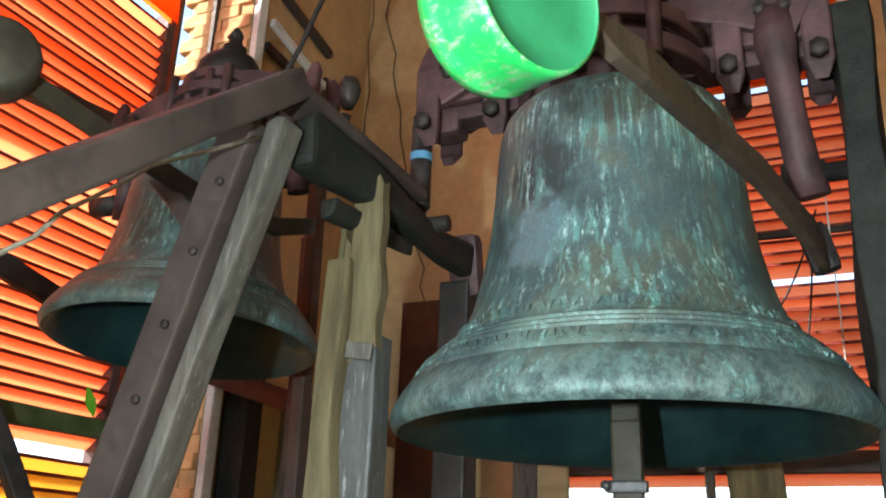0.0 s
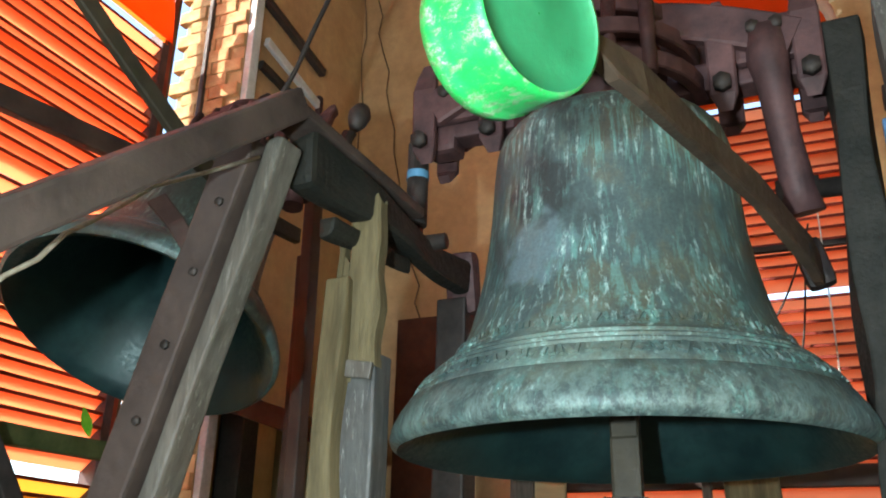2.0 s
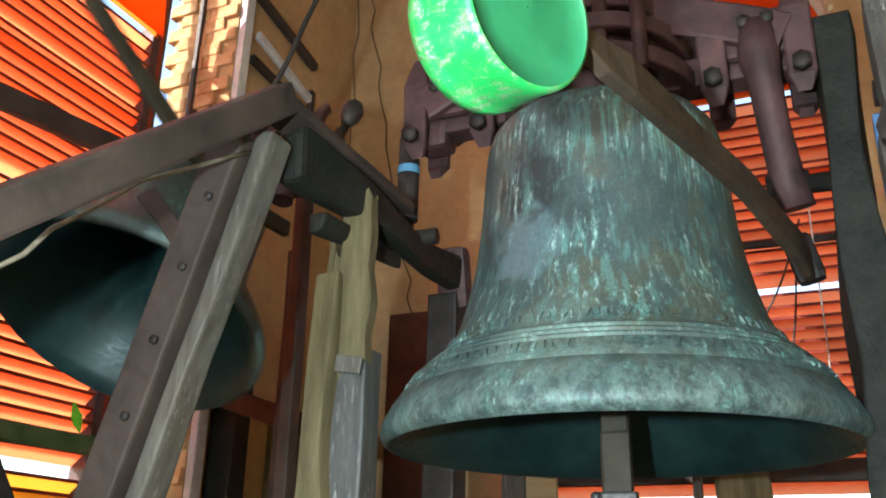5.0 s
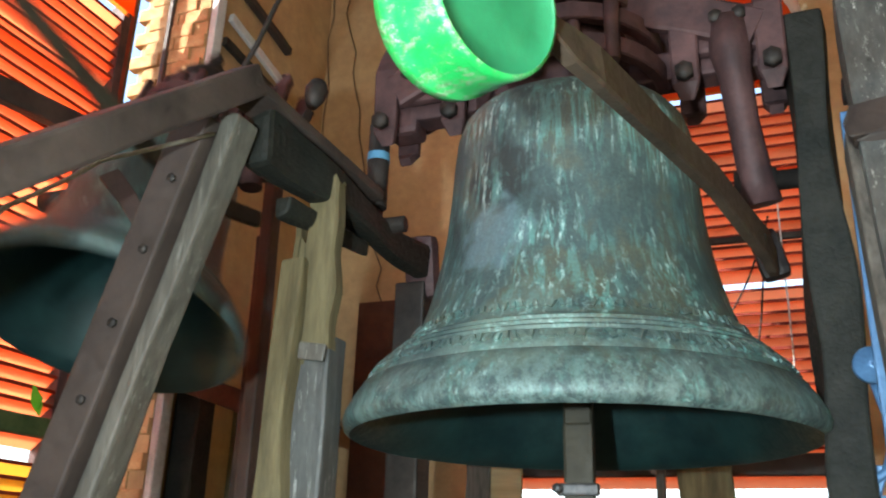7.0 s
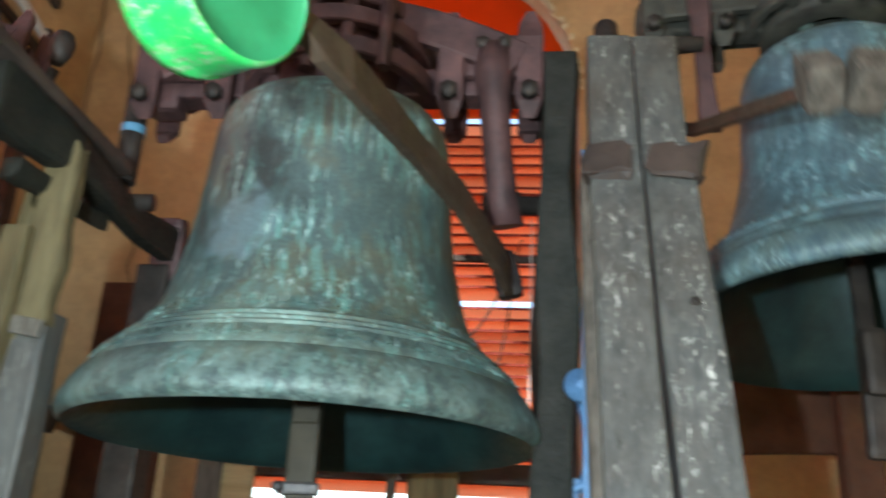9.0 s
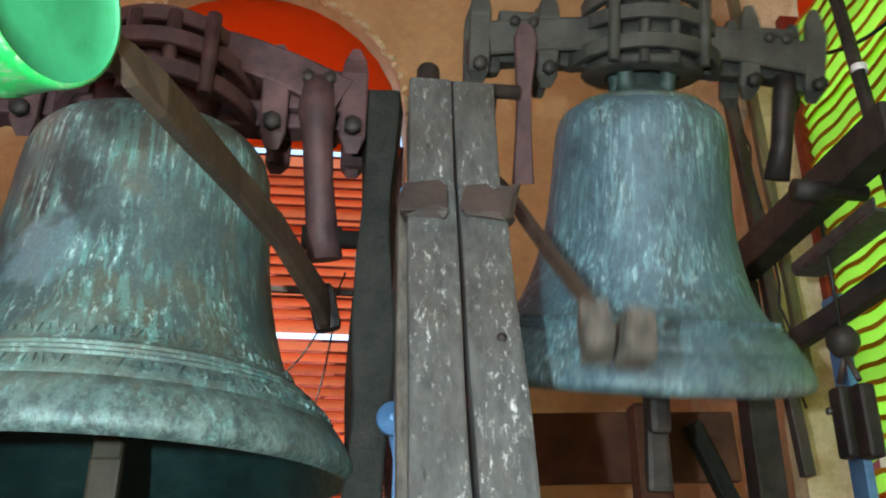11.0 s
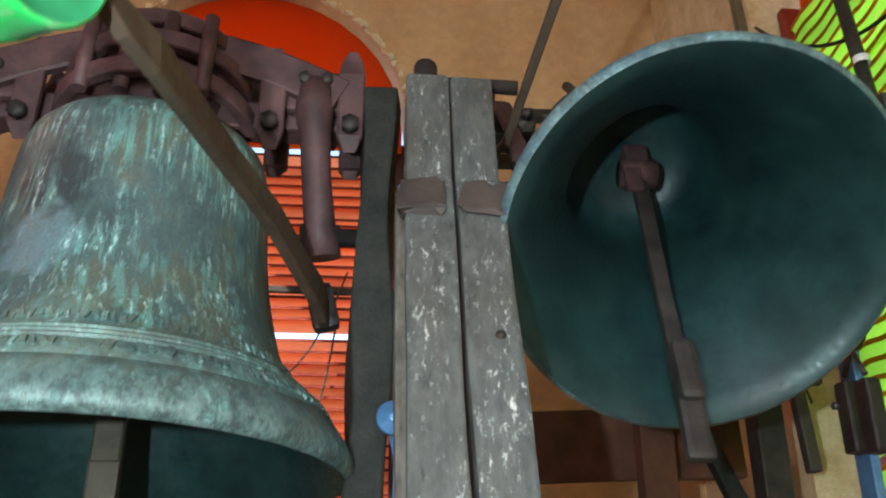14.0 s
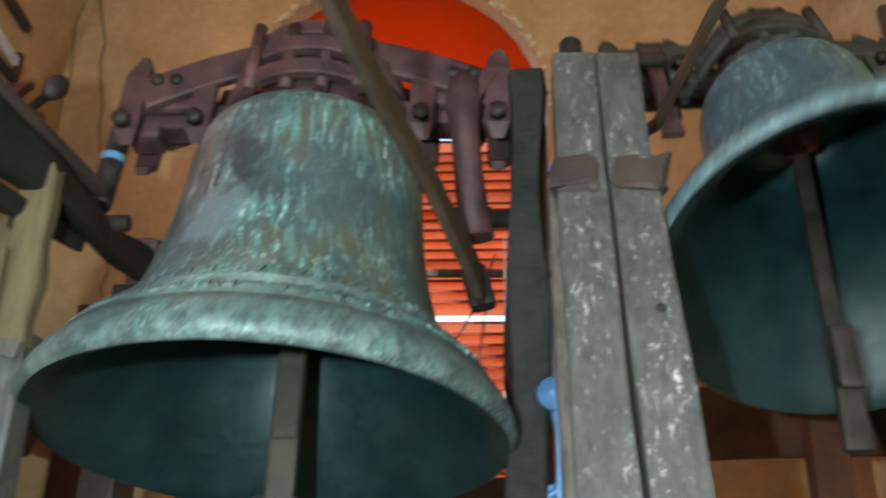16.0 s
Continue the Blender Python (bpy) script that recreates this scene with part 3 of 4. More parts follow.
def clapper(bell, s, drop, tall=1.0, bar=0.0):
    """The clapper hangs in the bell and swings on its own pin."""
    c = new("clapper")
    c.parent = bell
    pin = (0.72 if bar else 0.67) * s * tall - drop
    ln = (0.83 if bar else 0.80) * s * tall
    bm = bmesh.new()
    w = 0.07 if bar else 0.05 * s
    ribbon(bm, [(0, 0, 0.03), (0, 0, -ln * 0.3), (0, 0.004, -ln * 0.6), (0, 0, -ln * 0.86)], w, 0.032 * s, (1, 0, 0))
    part("shank", bm, OLIVEBAR if bar else IRON, c)
    bm = bmesh.new()
    if bar:
        block(bm, (0, 0, -ln * 0.98), (0.072, 0.036, ln * 0.34), None, 0.008)
    else:
        block(bm, (0.01 * s, 0, -ln * 0.93), (0.072 * s, 0.085 * s, 0.20 * s), None, 0.022 * s)
    part("hammer", bm, OLIVEBAR if bar else IRON, c)
    bm = bmesh.new()
    block(bm, (0.004 * s, 0, -ln * 1.08 - 0.05 * s), (0.078 * s, 0.042 * s, 0.19 * s), None, 0.018 * s)
    for v in bm.verts:
        v.co.x *= 1.0 + 1.1 * (-ln * 1.08 - 0.05 * s - v.co.z)
    part("tongue", bm, IRON, c)
    bm = bmesh.new()
    lathe(bm, [(0.002, -0.06 * s), (0.05 * s, -0.06 * s), (0.05 * s, 0.06 * s), (0.002, 0.06 * s)], 14, "x")
    block(bm, (0, 0, 0.06 * s), (0.085 * s, 0.075 * s, 0.10 * s), None, 0.015 * s)
    block(bm, (-0.03 * s, -0.035 * s, -0.05 * s), (0.06 * s, 0.02, 0.12 * s))
    part("hinge", bm, RUST, c)
    if bar:
        bm = bmesh.new()
        block(bm, (0, -0.02, -ln * 1.0), (0.10, 0.03, 0.028))
        part("clamp", bm, STEEL, c, "bright steel clamp")
        bm = bmesh.new()
        bolt(bm, (-0.04, -0.045, -ln * 1.0), 0.012, "y", 0.02)
        part("bolt", bm, STEEL, c)
    c.location = (0, 0, pin)
    return c, pin


def yoke(bell, s, z, reach, arms=(-1, 1), crank=0.76, bow=0.17, RUST=RUST):
    """Cranked iron headstock: a bowed beam over the crown, hoops, straps, and arms down to the gudgeons."""
    bm = bmesh.new()
    for y in (-0.09 * s, 0.09 * s):
        pts = []
        for k in range(17):
            x = (-1 + 2 * k / 16) * reach * 0.88
            pts.append((x, y, z + 0.01 + bow * s * math.cos(x / reach * 1.65)))
        ribbon(bm, pts, 0.11 * s, 0.03, (0, 0, 1))
    part("bowed_beam", bm, RUST, bell)
    bm = bmesh.new()
    block(bm, (0, 0, z), (2 * reach * 0.98, 0.08 * s, 0.085 * s), None, 0.01)
    part("cross_beam", bm, RUST, bell)
    for sx in (-1, 1):
        bm = bmesh.new()
        if sx not in arms:
            block(bm, (sx * reach * 0.88, 0.0, z - 0.02), (0.10 * s, 0.09 * s, 0.12 * s), None, 0.02)
        else:
            tube(bm, [(sx * reach * crank, -0.075 * s, z + 0.07 * s), (sx * reach * crank, -0.085 * s, z - 0.02), (sx * reach * (crank + 0.01), -0.08 * s, z * 0.75), (sx * reach * (crank + 0.025), -0.06 * s, z * 0.4), (sx * reach * (crank + 0.05), -0.02, 0.02), (sx * reach * (crank + 0.07), 0, -0.06)], 0.043 * s, 14, True, [1.15, 1.2, 0.95, 0.88, 0.95, 1.1])
        part("crank_arm" if sx in arms else "end_casting", bm, RUST, bell, "rust-red iron casting")
        bm = bmesh.new()
        lathe(bm, [(0.002, -0.1), (0.034, -0.1), (0.034, 0.0), (0.024, 0.0), (0.024, 0.12), (0.002, 0.12)], 16, "x", (sx * reach * (0.9 if sx in arms else 1.08), 0, 0))
        part("gudgeon", bm, IRON, bell)
        for x in (0.56, 0.93):
            bm = bmesh.new()
            ribbon(bm, [(sx * x * reach, -0.06 * s, z - 0.12 * s), (sx * x * reach, -0.085 * s, z - 0.09 * s), (sx * x * reach, -0.09 * s, z + 0.1 * s), (sx * x * reach, -0.075 * s, z + 0.15 * s), (sx * x * reach, -0.07 * s, z + 0.19 * s)], (0.035 * s, 0.068 * s, 0.072 * s, 0.06 * s, 0.025 * s), 0.026, (1, 0, 0))
            ribbon(bm, [(sx * x * reach, 0.06 * s, z - 0.12 * s), (sx * x * reach, 0.085 * s, z - 0.09 * s), (sx * x * reach, 0.09 * s, z + 0.1 * s), (sx * x * reach, 0.08 * s, z + 0.15 * s), (sx * x * reach, 0.07 * s, z + 0.19 * s)], (0.035 * s, 0.066 * s, 0.07 * s, 0.058 * s, 0.025 * s), 0.026, (1, 0, 0))
            part("strap", bm, RUST, bell)
            bm = bmesh.new()
            bolt(bm, (sx * x * reach, -0.112 * s, z - 0.075 * s), 0.024 * s, "y", 0.025)
            part("bolt", bm, IRON, bell)
        bm = bmesh.new()
        block(bm, (sx * crank * reach, -0.06 * s, z + 0.06 * s), (0.16 * s, 0.035, 0.13 * s), None, 0.015)
        part("cheek_plate", bm, RUST, bell)
        for x in (crank - 0.05, crank + 0.05):
            bm = bmesh.new()
            bolt(bm, (sx * x * reach, -0.10 * s, z + 0.075 * s), 0.018 * s, "y", 0.02)
            part("bolt", bm, IRON, bell)
    bm = bmesh.new()
    lathe(bm, [(0.16 * s, -0.06 * s + z), (0.175 * s, 0.02 * s + z), (0.17 * s, 0.10 * s + z), (0.13 * s, 0.19 * s + z), (0.05 * s, 0.24 * s + z), (0.002, 0.245 * s + z)], 28)
    part("crown_casting", bm, RUST, bell)
    for r, zz in ((0.25, -0.03), (0.235, 0.07), (0.20, 0.16)):
        bm = bmesh.new()
        pts = [(r * s * math.cos(math.pi * i / 16 + math.pi), r * s * math.sin(math.pi * i / 16 + math.pi) * 0.85, z + zz * s + 0.04 * s * math.sin(math.pi * i / 16)) for i in range(17)]
        ribbon(bm, pts, 0.05 * s, 0.035 * s, (0, 0, 1))
        part("hoop", bm, RUST, bell)
    for x in (-0.15, -0.05, 0.05, 0.15):
        bm = bmesh.new()
        tube(bm, [(x * s, -0.19 * s, z - 0.05), (x * s, -0.18 * s, z + 0.2 * s)], 0.02 * s, 8)
        part("rod", bm, RUST, bell)


def make_bell(name, x, y, z, label):
    b = new(name)
    b.location = (x, y, z)
    return tagged(b, label, "bell", "swinging bells")


RND = random.Random(3)
# the great bell, with its green counterweight drum on an iron lever
BIG_P, BIG_AZ, BIG_L = (0.428, 2.143, 2.53), -24.0, 0.62
great = make_bell("bell", *BIG_P, "large verdigris bronze bell on an iron yoke with a green counterweight")
bell_body(great, 1.0, BIG_L, BRONZE, 0.985, 0.03)
relief(great, 1.0, BIG_L, BRONZE, 0.228, 0.413, 150, 0.018, RND)
relief(great, 1.0, BIG_L, BRONZE, 0.140, 0.501, 170, 0.022, RND)
canons(great, 1.0, 0.27, 0.33)
yoke(great, 1.0, 0.345, 0.56, (1,))
great_clapper, great_pin = clapper(great, 1.0, BIG_L, 1.0, 1.0)
_bm = bmesh.new()
ribbon(_bm, [(0.474, 0.055, -0.205), (0.470, 0.02, -0.192), (0.457, -0.04, -0.172), (0.431, -0.132, -0.156), (0.375, -0.36, -0.138), (0.314, -0.589, -0.142), (0.285, -0.80, -0.178), (0.261, -0.991, -0.214), (0.240, -1.07, -0.224), (0.220, -1.13, -0.222)], (0.055, 0.088, 0.095, 0.084, 0.076, 0.072, 0.070, 0.070, 0.064, 0.030), 0.026, (0.0, 0.2, 1))
for _v in _bm.verts:
    _v.co += noise.noise_vector(_v.co * 9) * 0.005
part("lever", _bm, STRAP, great, "flat brown iron lever")
_bm = bmesh.new()
block(_bm, (0.468, 0.075, -0.165), (0.07, 0.05, 0.13), pose(0, 0, 0, 0, -14, 0), 0.022)
part("lever_shoe", _bm, BLACKIRON, great, "rounded dark iron lever shoe")
for _p in ((0.452, -0.05, -0.17), (0.43, -0.10, -0.13)):
    _bm = bmesh.new()
    bolt(_bm, _p, 0.016, "y", 0.02)
    part("bolt", _bm, IRON, great)
drum = new("counterweight")
drum.parent = great
drum.matrix_basis = pose(0.162, -1.224, -0.237, 0, 6, -26) @ Matrix.Scale(0.703, 4)
_bm = bmesh.new()
lathe(_bm, [(0.150, 0.052), (0.157, 0.05), (0.160, 0.035), (0.157, 0.0), (0.160, -0.04), (0.157, -0.07), (0.162, -0.075), (0.160, -0.105), (0.14, -0.11), (0.002, -0.11)], 64, "x")
part("drum", _bm, GREENPAINT, drum, "bright green painted drum with chipped rim")
# drum end in a plainer, darker green than the barrel
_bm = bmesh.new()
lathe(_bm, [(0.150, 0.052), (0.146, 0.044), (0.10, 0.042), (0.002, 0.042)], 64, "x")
part("drum_face", _bm, GREENFACE, drum, "darker green drum end")
_bm = bmesh.new()
lathe(_bm, [(0.034, 0), (0.034, 0.025)], 20, "z", (-0.58, 0, 0.205))
part("tape", _bm, BLUETAPE, great, "band of blue tape on the crank")
_bm = bmesh.new()
tube(_bm, [(-0.50, 0, 0.345), (-0.56, 0, 0.345), (-0.58, 0, 0.32), (-0.58, 0, 0.1), (-0.58, 0, 0.06)], 0.032, 14)
lathe(_bm, [(0.002, -0.1), (0.05, -0.09), (0.05, 0.0), (0.002, 0.01)], 14, "x", (-0.58, 0, 0.06))
part("elbow", _bm, IRON, great, "dark iron elbow")

# the second bell with wooden blocks on its lever
R_P, R_AZ, R_S, R_L = (1.685, 1.669, 2.785), -24.0, 0.845, 0.566
second = make_bell("bell", *R_P, "blue-green bronze bell on an iron yoke with wooden counterweight blocks")
bell_body(second, R_S, R_L, BRONZE_BLUE, 1.053, 0.10)
relief(second, R_S, R_L, BRONZE_BLUE, 0.20, 0.455, 120, 0.014, RND)
crown_boss(second, R_S, R_S * 0.886 * 1.053 - R_L)
yoke(second, R_S, 0.352, 0.52, (), 0.70, 0.05, RUSTGREEN)
_bm = bmesh.new()
ribbon(_bm, [(-0.362, -0.105, 0.40), (-0.362, -0.108, 0.37), (-0.360, -0.105, 0.32), (-0.358, -0.09, 0.22), (-0.352, -0.07, 0.10), (-0.345, -0.05, -0.03)], (0.035, 0.062, 0.058, 0.040, 0.044, 0.060), 0.024, (1, 0, 0))
part("hanger_strap", _bm, RUST, second, "rusty flat iron hanger strap")
_bm = bmesh.new()
tube(_bm, [(0.40, -0.06, 0.32), (0.402, -0.06, 0.26), (0.40, -0.05, 0.12), (0.39, -0.04, 0.02)], 0.034, 12, True, [0.8, 1.0, 0.9, 1.1])
part("hanger_strap", _bm, BLACKIRON, second, "dark iron hanger arm")
crown_stack(second, R_S, 0.30)
second_clapper, second_pin = clapper(second, R_S, R_L, 1.053)
_bm = bmesh.new()
ribbon(_bm, [(-0.52, 0.06, 0.06), (-0.44, -0.03, 0.0), (-0.40, -0.10, -0.06), (-0.345, -0.48, -0.26), (-0.288, -0.799, -0.427)], 0.034, 0.022, (0, 0.4, 1))
part("lever", _bm, STRAP, second, "narrow brown iron lever")
for _x in (-0.036, 0.036):
    _bm = bmesh.new()
    block(_bm, (-0.288 + _x, -0.799 - _x * 0.2, -0.427 - _x * 0.15), (0.06, 0.105, 0.085), pose(0, 0, 0, 58 + _x * 120, _x * 190, _x * 120), 0.012)
    bmesh.ops.subdivide_edges(_bm, edges=_bm.edges[:], cuts=2)
    for _v in _bm.verts:
        _v.co += noise.noise_vector(_v.co * 28) * 0.006
    part("wood_block", _bm, PALEWOOD, second, "worn grey-brown wooden block")

# the small bell in the steel frame
L_P, L_AZ, L_S, L_L = (-0.759, 2.521, 2.689), -23.6, 0.692, 0.501
third = make_bell("bell", *L_P, "small dull green bronze bell with a round iron counterweight")
bell_body(third, L_S, L_L, BRONZE_SMALL)
canons(third, L_S, L_S * 0.89 - L_L, L_S * 0.89 - L_L + 0.05)
yoke(third, L_S, 0.215, 0.40)
third_clapper, third_pin = clapper(third, L_S, L_L)
_bm = bmesh.new()
for _r, _z in ((0.125, 0.30), (0.118, 0.345)):
    lathe(_bm, [(0.06, _z - 0.012), (_r, _z - 0.012), (_r + 0.012, _z + 0.006), (_r, _z + 0.028), (0.06, _z + 0.034)], 28)
lathe(_bm, [(0.10, 0.37), (0.108, 0.40), (0.104, 0.43), (0.085, 0.465), (0.055, 0.487), (0.042, 0.495), (0.040, 0.52), (0.024, 0.53), (0.022, 0.565), (0.028, 0.57), (0.016, 0.595), (0.002, 0.605)], 28)
for _v in _bm.verts:
    _v.co += noise.noise_vector(_v.co * 26) * 0.007
part("cap", _bm, BLACKIRON, third, "dark iron cap with a threaded spindle")
_bm = bmesh.new()
ribbon(_bm, [(0.37, 0.03, -0.16), (0.345, -0.10, -0.215), (0.29, -0.337, -0.236), (0.287, -0.65, -0.24), (0.287, -0.93, -0.241)], (0.045, 0.05, 0.05, 0.046, 0.046), 0.024, (0.1, 0.2, 1))
part("lever", _bm, OLIVEBAR, third, "flat grey-brown iron lever")
_bm = bmesh.new()
lathe(_bm, [(0.002, -0.055), (0.060, -0.053), (0.074, -0.045), (0.080, -0.025), (0.080, 0.025), (0.074, 0.045), (0.060, 0.053), (0.002, 0.055)], 40, "x")
_ob = part("counterweight", _bm, OLIVEBAR, third, "grey-green round iron counterweight")
_ob.matrix_basis = pose(0.287, -0.985, -0.241, 0, 0, -32)
_bm = bmesh.new()
lathe(_bm, [(0.002, -0.052), (0.016, -0.05), (0.030, -0.015), (0.034, 0.014), (0.025, 0.042), (0.002, 0.052)], 18, "z", (0.53, -0.10, 0.18))
tube(_bm, [(0.46, -0.06, -0.06), (0.53, -0.10, 0.11)], 0.014, 8)
part("knob", _bm, IRON, third, "dark egg-shaped iron knob")

# ---- bell frames ----
left_frame = thing("steel_trestle", -1.06, 1.42, 0, "brown painted steel bell trestle with a tarred timber beam", "trestle")
_bm = bmesh.new()
timber(_bm, (0.033, 0.003, 2.600), (-0.092, -3.092, 0.030), 0.075, 0.070, seed=1, wob=0.003, cuts=24)
part("raking_strut", _bm, BEAM, left_frame)
_bm = bmesh.new()
timber(_bm, (0.030, 0.05, 2.49), (0.030, 1.0, 2.50), 0.06, 0.12, seed=2, wob=0.03, cuts=34, bevel=0.02)
part("side_beam", _bm, BLACKWOOD, left_frame, "black tarred timber beam")
_bm = bmesh.new()
timber(_bm, (0.005, 0.20, 2.405), (0.012, 0.62, 2.43), 0.05, 0.055, seed=71, wob=0.03, cuts=20, bevel=0.015)
part("split_slab", _bm, BLACKWOOD, left_frame, "jagged black slab under the tarred beam")
_bm = bmesh.new()
ribbon(_bm, [(-0.44, 0.13, 2.50), (-0.36, 0.12, 2.42), (-0.28, 0.09, 2.335)], (0.05, 0.045, 0.04), 0.014, (0, 0.5, 1))
part("angle_clip", _bm, BEAM, left_frame, "brown iron clip behind the leg")
_bm = bmesh.new()
timber(_bm, (0.02, -0.03, 2.582), (0.02, 0.62, 2.582), 0.10, 0.03, seed=3, wob=0.002)
part("top_plate", _bm, BEAM, left_frame)
_bm = bmesh.new()
timber(_bm, (-0.045, -0.03, 2.50), (-0.805, -0.03, 0.0), 0.092, 0.085, (0, 1, 0), 0.002, 4)
part("leg", _bm, BEAM, left_frame)
_bm = bmesh.new()
timber(_bm, (0.032, -0.01, 2.50), (-0.728, -0.01, 0.0), 0.042, 0.075, (0, 1, 0), 0.009, 5, 20)
part("leg", _bm, GREYEDGE, left_frame, "worn grey edge timber of the leg")
_bm = bmesh.new()
timber(_bm, (0.0, 1.02, 2.45), (0.0, 1.02, 0.0), 0.10, 0.10, (0, 1, 0), 0.003, 6)
part("post", _bm, IRON, left_frame, "dark steel post")
_bm = bmesh.new()
block(_bm, (0.03, 1.0, 2.50), (0.105, 0.07, 0.20), pose(0, 0, 0, 12, 0, 0), 0.03)
part("end_shoe", _bm, RUST, left_frame, "rusty iron end shoe")
for _z, _d in ((2.2, -0.09), (2.05, -0.137), (1.9, -0.183), (2.35, -0.045)):
    _bm = bmesh.new()
    bolt(_bm, (_d - 0.03, -0.072, _z), 0.010, "y", 0.008)
    part("rivet", _bm, IRON, left_frame)
for _x in (-0.055, -0.035):
    _bm = bmesh.new()
    bolt(_bm, (_x, -0.05, 2.515 + _x), 0.012, "y", 0.012)
    part("bolt", _bm, STEEL, left_frame, "pale corroded bolt")

post = thing("wooden_post", -1.035, 1.80, 0, "split yellowish timber post with a jagged broken top", "post")
_bm = bmesh.new()
timber(_bm, (0.005, 0, 2.12), (0.005, 0, 0), 0.118, 0.08, (0, 1, 0), 0.012, 7, 24)
part("shaft", _bm, GREYWOOD, post)
_bm = bmesh.new()
timber(_bm, (-0.035, -0.05, 2.30), (-0.045, -0.05, 1.2), 0.07, 0.05, (0, 1, 0), 0.024, 9, 26)
part("side_strip", _bm, YELLOWWOOD, post, "yellow timber strip")
for _x, _top, _low, _w, _d in ((-0.047, 2.45, 2.10, 0.016, 0.03), (0.022, 2.485, 2.08, 0.08, 0.05), (-0.018, 2.33, 2.05, 0.04, 0.035)):
    _bm = bmesh.new()
    _n = 14
    ribbon(_bm, [(_x + 0.0025 * math.sin(_k * 1.1 + _x * 90) + 0.008 * max(0, 1 - abs(_k - 5) / 3), -0.025, _low + (_top - _low) * _k / _n) for _k in range(_n + 1)], _w, _d, (1, 0, 0))
    for _v in _bm.verts:
        if _v.co.z > _top - 0.02:
            _v.co.z += 0.035 * math.sin(_v.co.x * 140 + _x * 30)
    part("splinter", _bm, YELLOWWOOD, post, "split yellow timber splinter")
_bm = bmesh.new()
block(_bm, (0.02, -0.052, 2.075), (0.085, 0.012, 0.04), pose(0, 0, 0, 0, 9, 0), 0.004)
part("cleat", _bm, GREYEDGE, post, "dark wooden cleat")

right_post = thing("timber_trestle", 0.29, 1.98, 0, "weathered grey timber trestle leg flecked with white", "trestle")
for _k, _x in enumerate((-0.058, 0.058)):
    _bm = bmesh.new()
    timber(_bm, (_x, -0.125, 2.535), (_x * 1.12 + 0.02, -1.03, 0.0), 0.111, 0.08, (0, 1, 0), 0.004, 11 + _k, 30)
    part("plank", _bm, GREYWOOD, right_post)
    _bm = bmesh.new()
    timber(_bm, (_x * 0.95, -0.012, 2.89), (_x * 0.98, -0.125, 2.49), 0.104, 0.09, (0, 1, 0), 0.006, 15 + _k, 12)
    part("head_block", _bm, GREYWOOD, right_post)
    _bm = bmesh.new()
    block(_bm, (_x * 1.22, -0.186, 2.482), (0.108, 0.045, 0.085), pose(0, 0, 0, -18, 3 * _x / 0.058, 0), 0.006)
    bmesh.ops.subdivide_edges(_bm, edges=_bm.edges[:], cuts=2)
    for _v in _bm.verts:
        _v.co += Vector((1, 0.25, 1)) * noise.noise(_v.co * 30 + Vector((_k * 3.3, 0, 0))) * 0.024
    part("iron_shoe", _bm, BEAM, right_post, "rough brown iron shoe plate")
_bm = bmesh.new()
lathe(_bm, [(0.002, 2.885), (0.034, 2.885), (0.036, 2.95), (0.031, 2.965), (0.031, 2.985), (0.024, 2.995), (0.002, 2.998)], 10, "z", (-0.055, 0.03, 0))
part("bearing_nut", _bm, BLACKIRON, right_post, "dark iron bearing nut")
_bm = bmesh.new()
tube(_bm, [(-0.05, 0.03, 2.93), (0.06, 0.03, 2.932), (0.19, 0.03, 2.93)], 0.02, 12)
part("bearing_pin", _bm, IRON, right_post, "dark iron bearing pin")
_bm = bmesh.new()
ribbon(_bm, [(0.105, 0.06, 2.93), (0.10, 0.07, 2.80), (0.085, 0.07, 2.62), (0.10, 0.05, 2.45)], (0.06, 0.045, 0.022, 0.03), 0.02, (1, 0, 0))
part("hanger", _bm, RUST, right_post, "rusty iron hanger bar")
_bm = bmesh.new()
timber(_bm, (-0.116, -0.115, 2.48), (-0.112, -1.0, 0.0), 0.03, 0.09, (0, 1, 0), 0.004, 19, 16)
part("edge_strip", _bm, PALEWOOD, right_post, "worn tan edge strip")
_bm = bmesh.new()
timber(_bm, (-0.175, 0.14, 2.95), (-0.185, 0.14, 0.0), 0.09, 0.12, (0, 1, 0), 0.024, 14, 44)
part("bearing_post", _bm, BLACKWOOD, right_post, "black tarred bearing post")
for _x, _z, _v in ((0.062, 2.45, -0.15), (0.075, 2.13, -0.265)):
    _bm = bmesh.new()
    lathe(_bm, [(0.001, 0.02), (0.009, 0.02), (0.011, 0.0), (0.001, -0.002)], 10, "y", (_x, _v - 0.05, _z))
    part("bolt_head", _bm, IRON, right_post)

right_frame = thing("steel_trestle", 1.48, 1.93, 0, "dark steel bell trestle beside the green louvres", "trestle")
_bm = bmesh.new()
timber(_bm, (0, -0.02, 2.85), (0, 1.15, 2.85), 0.09, 0.12, seed=21, wob=0.003)
part("side_beam", _bm, IRON, right_frame)
_bm = bmesh.new()
timber(_bm, (0.03, -0.02, 2.83), (0.27, 0.12, 2.80), 0.10, 0.15, (0, 0, 1), 0.003, 22)
part("front_beam", _bm, IRON, right_frame)
_bm = bmesh.new()
timber(_bm, (0.06, 1.05, 2.50), (0.24, 0.05, 2.62), 0.05, 0.07, (0, 0, 1), 0.003, 24)
part("brace", _bm, IRON, right_frame)
_bm = bmesh.new()
timber(_bm, (0, 1.05, 2.79), (0, 1.05, 0), 0.1, 0.1, (0, 1, 0), 0.003, 23)
part("post", _bm, IRON, right_frame)

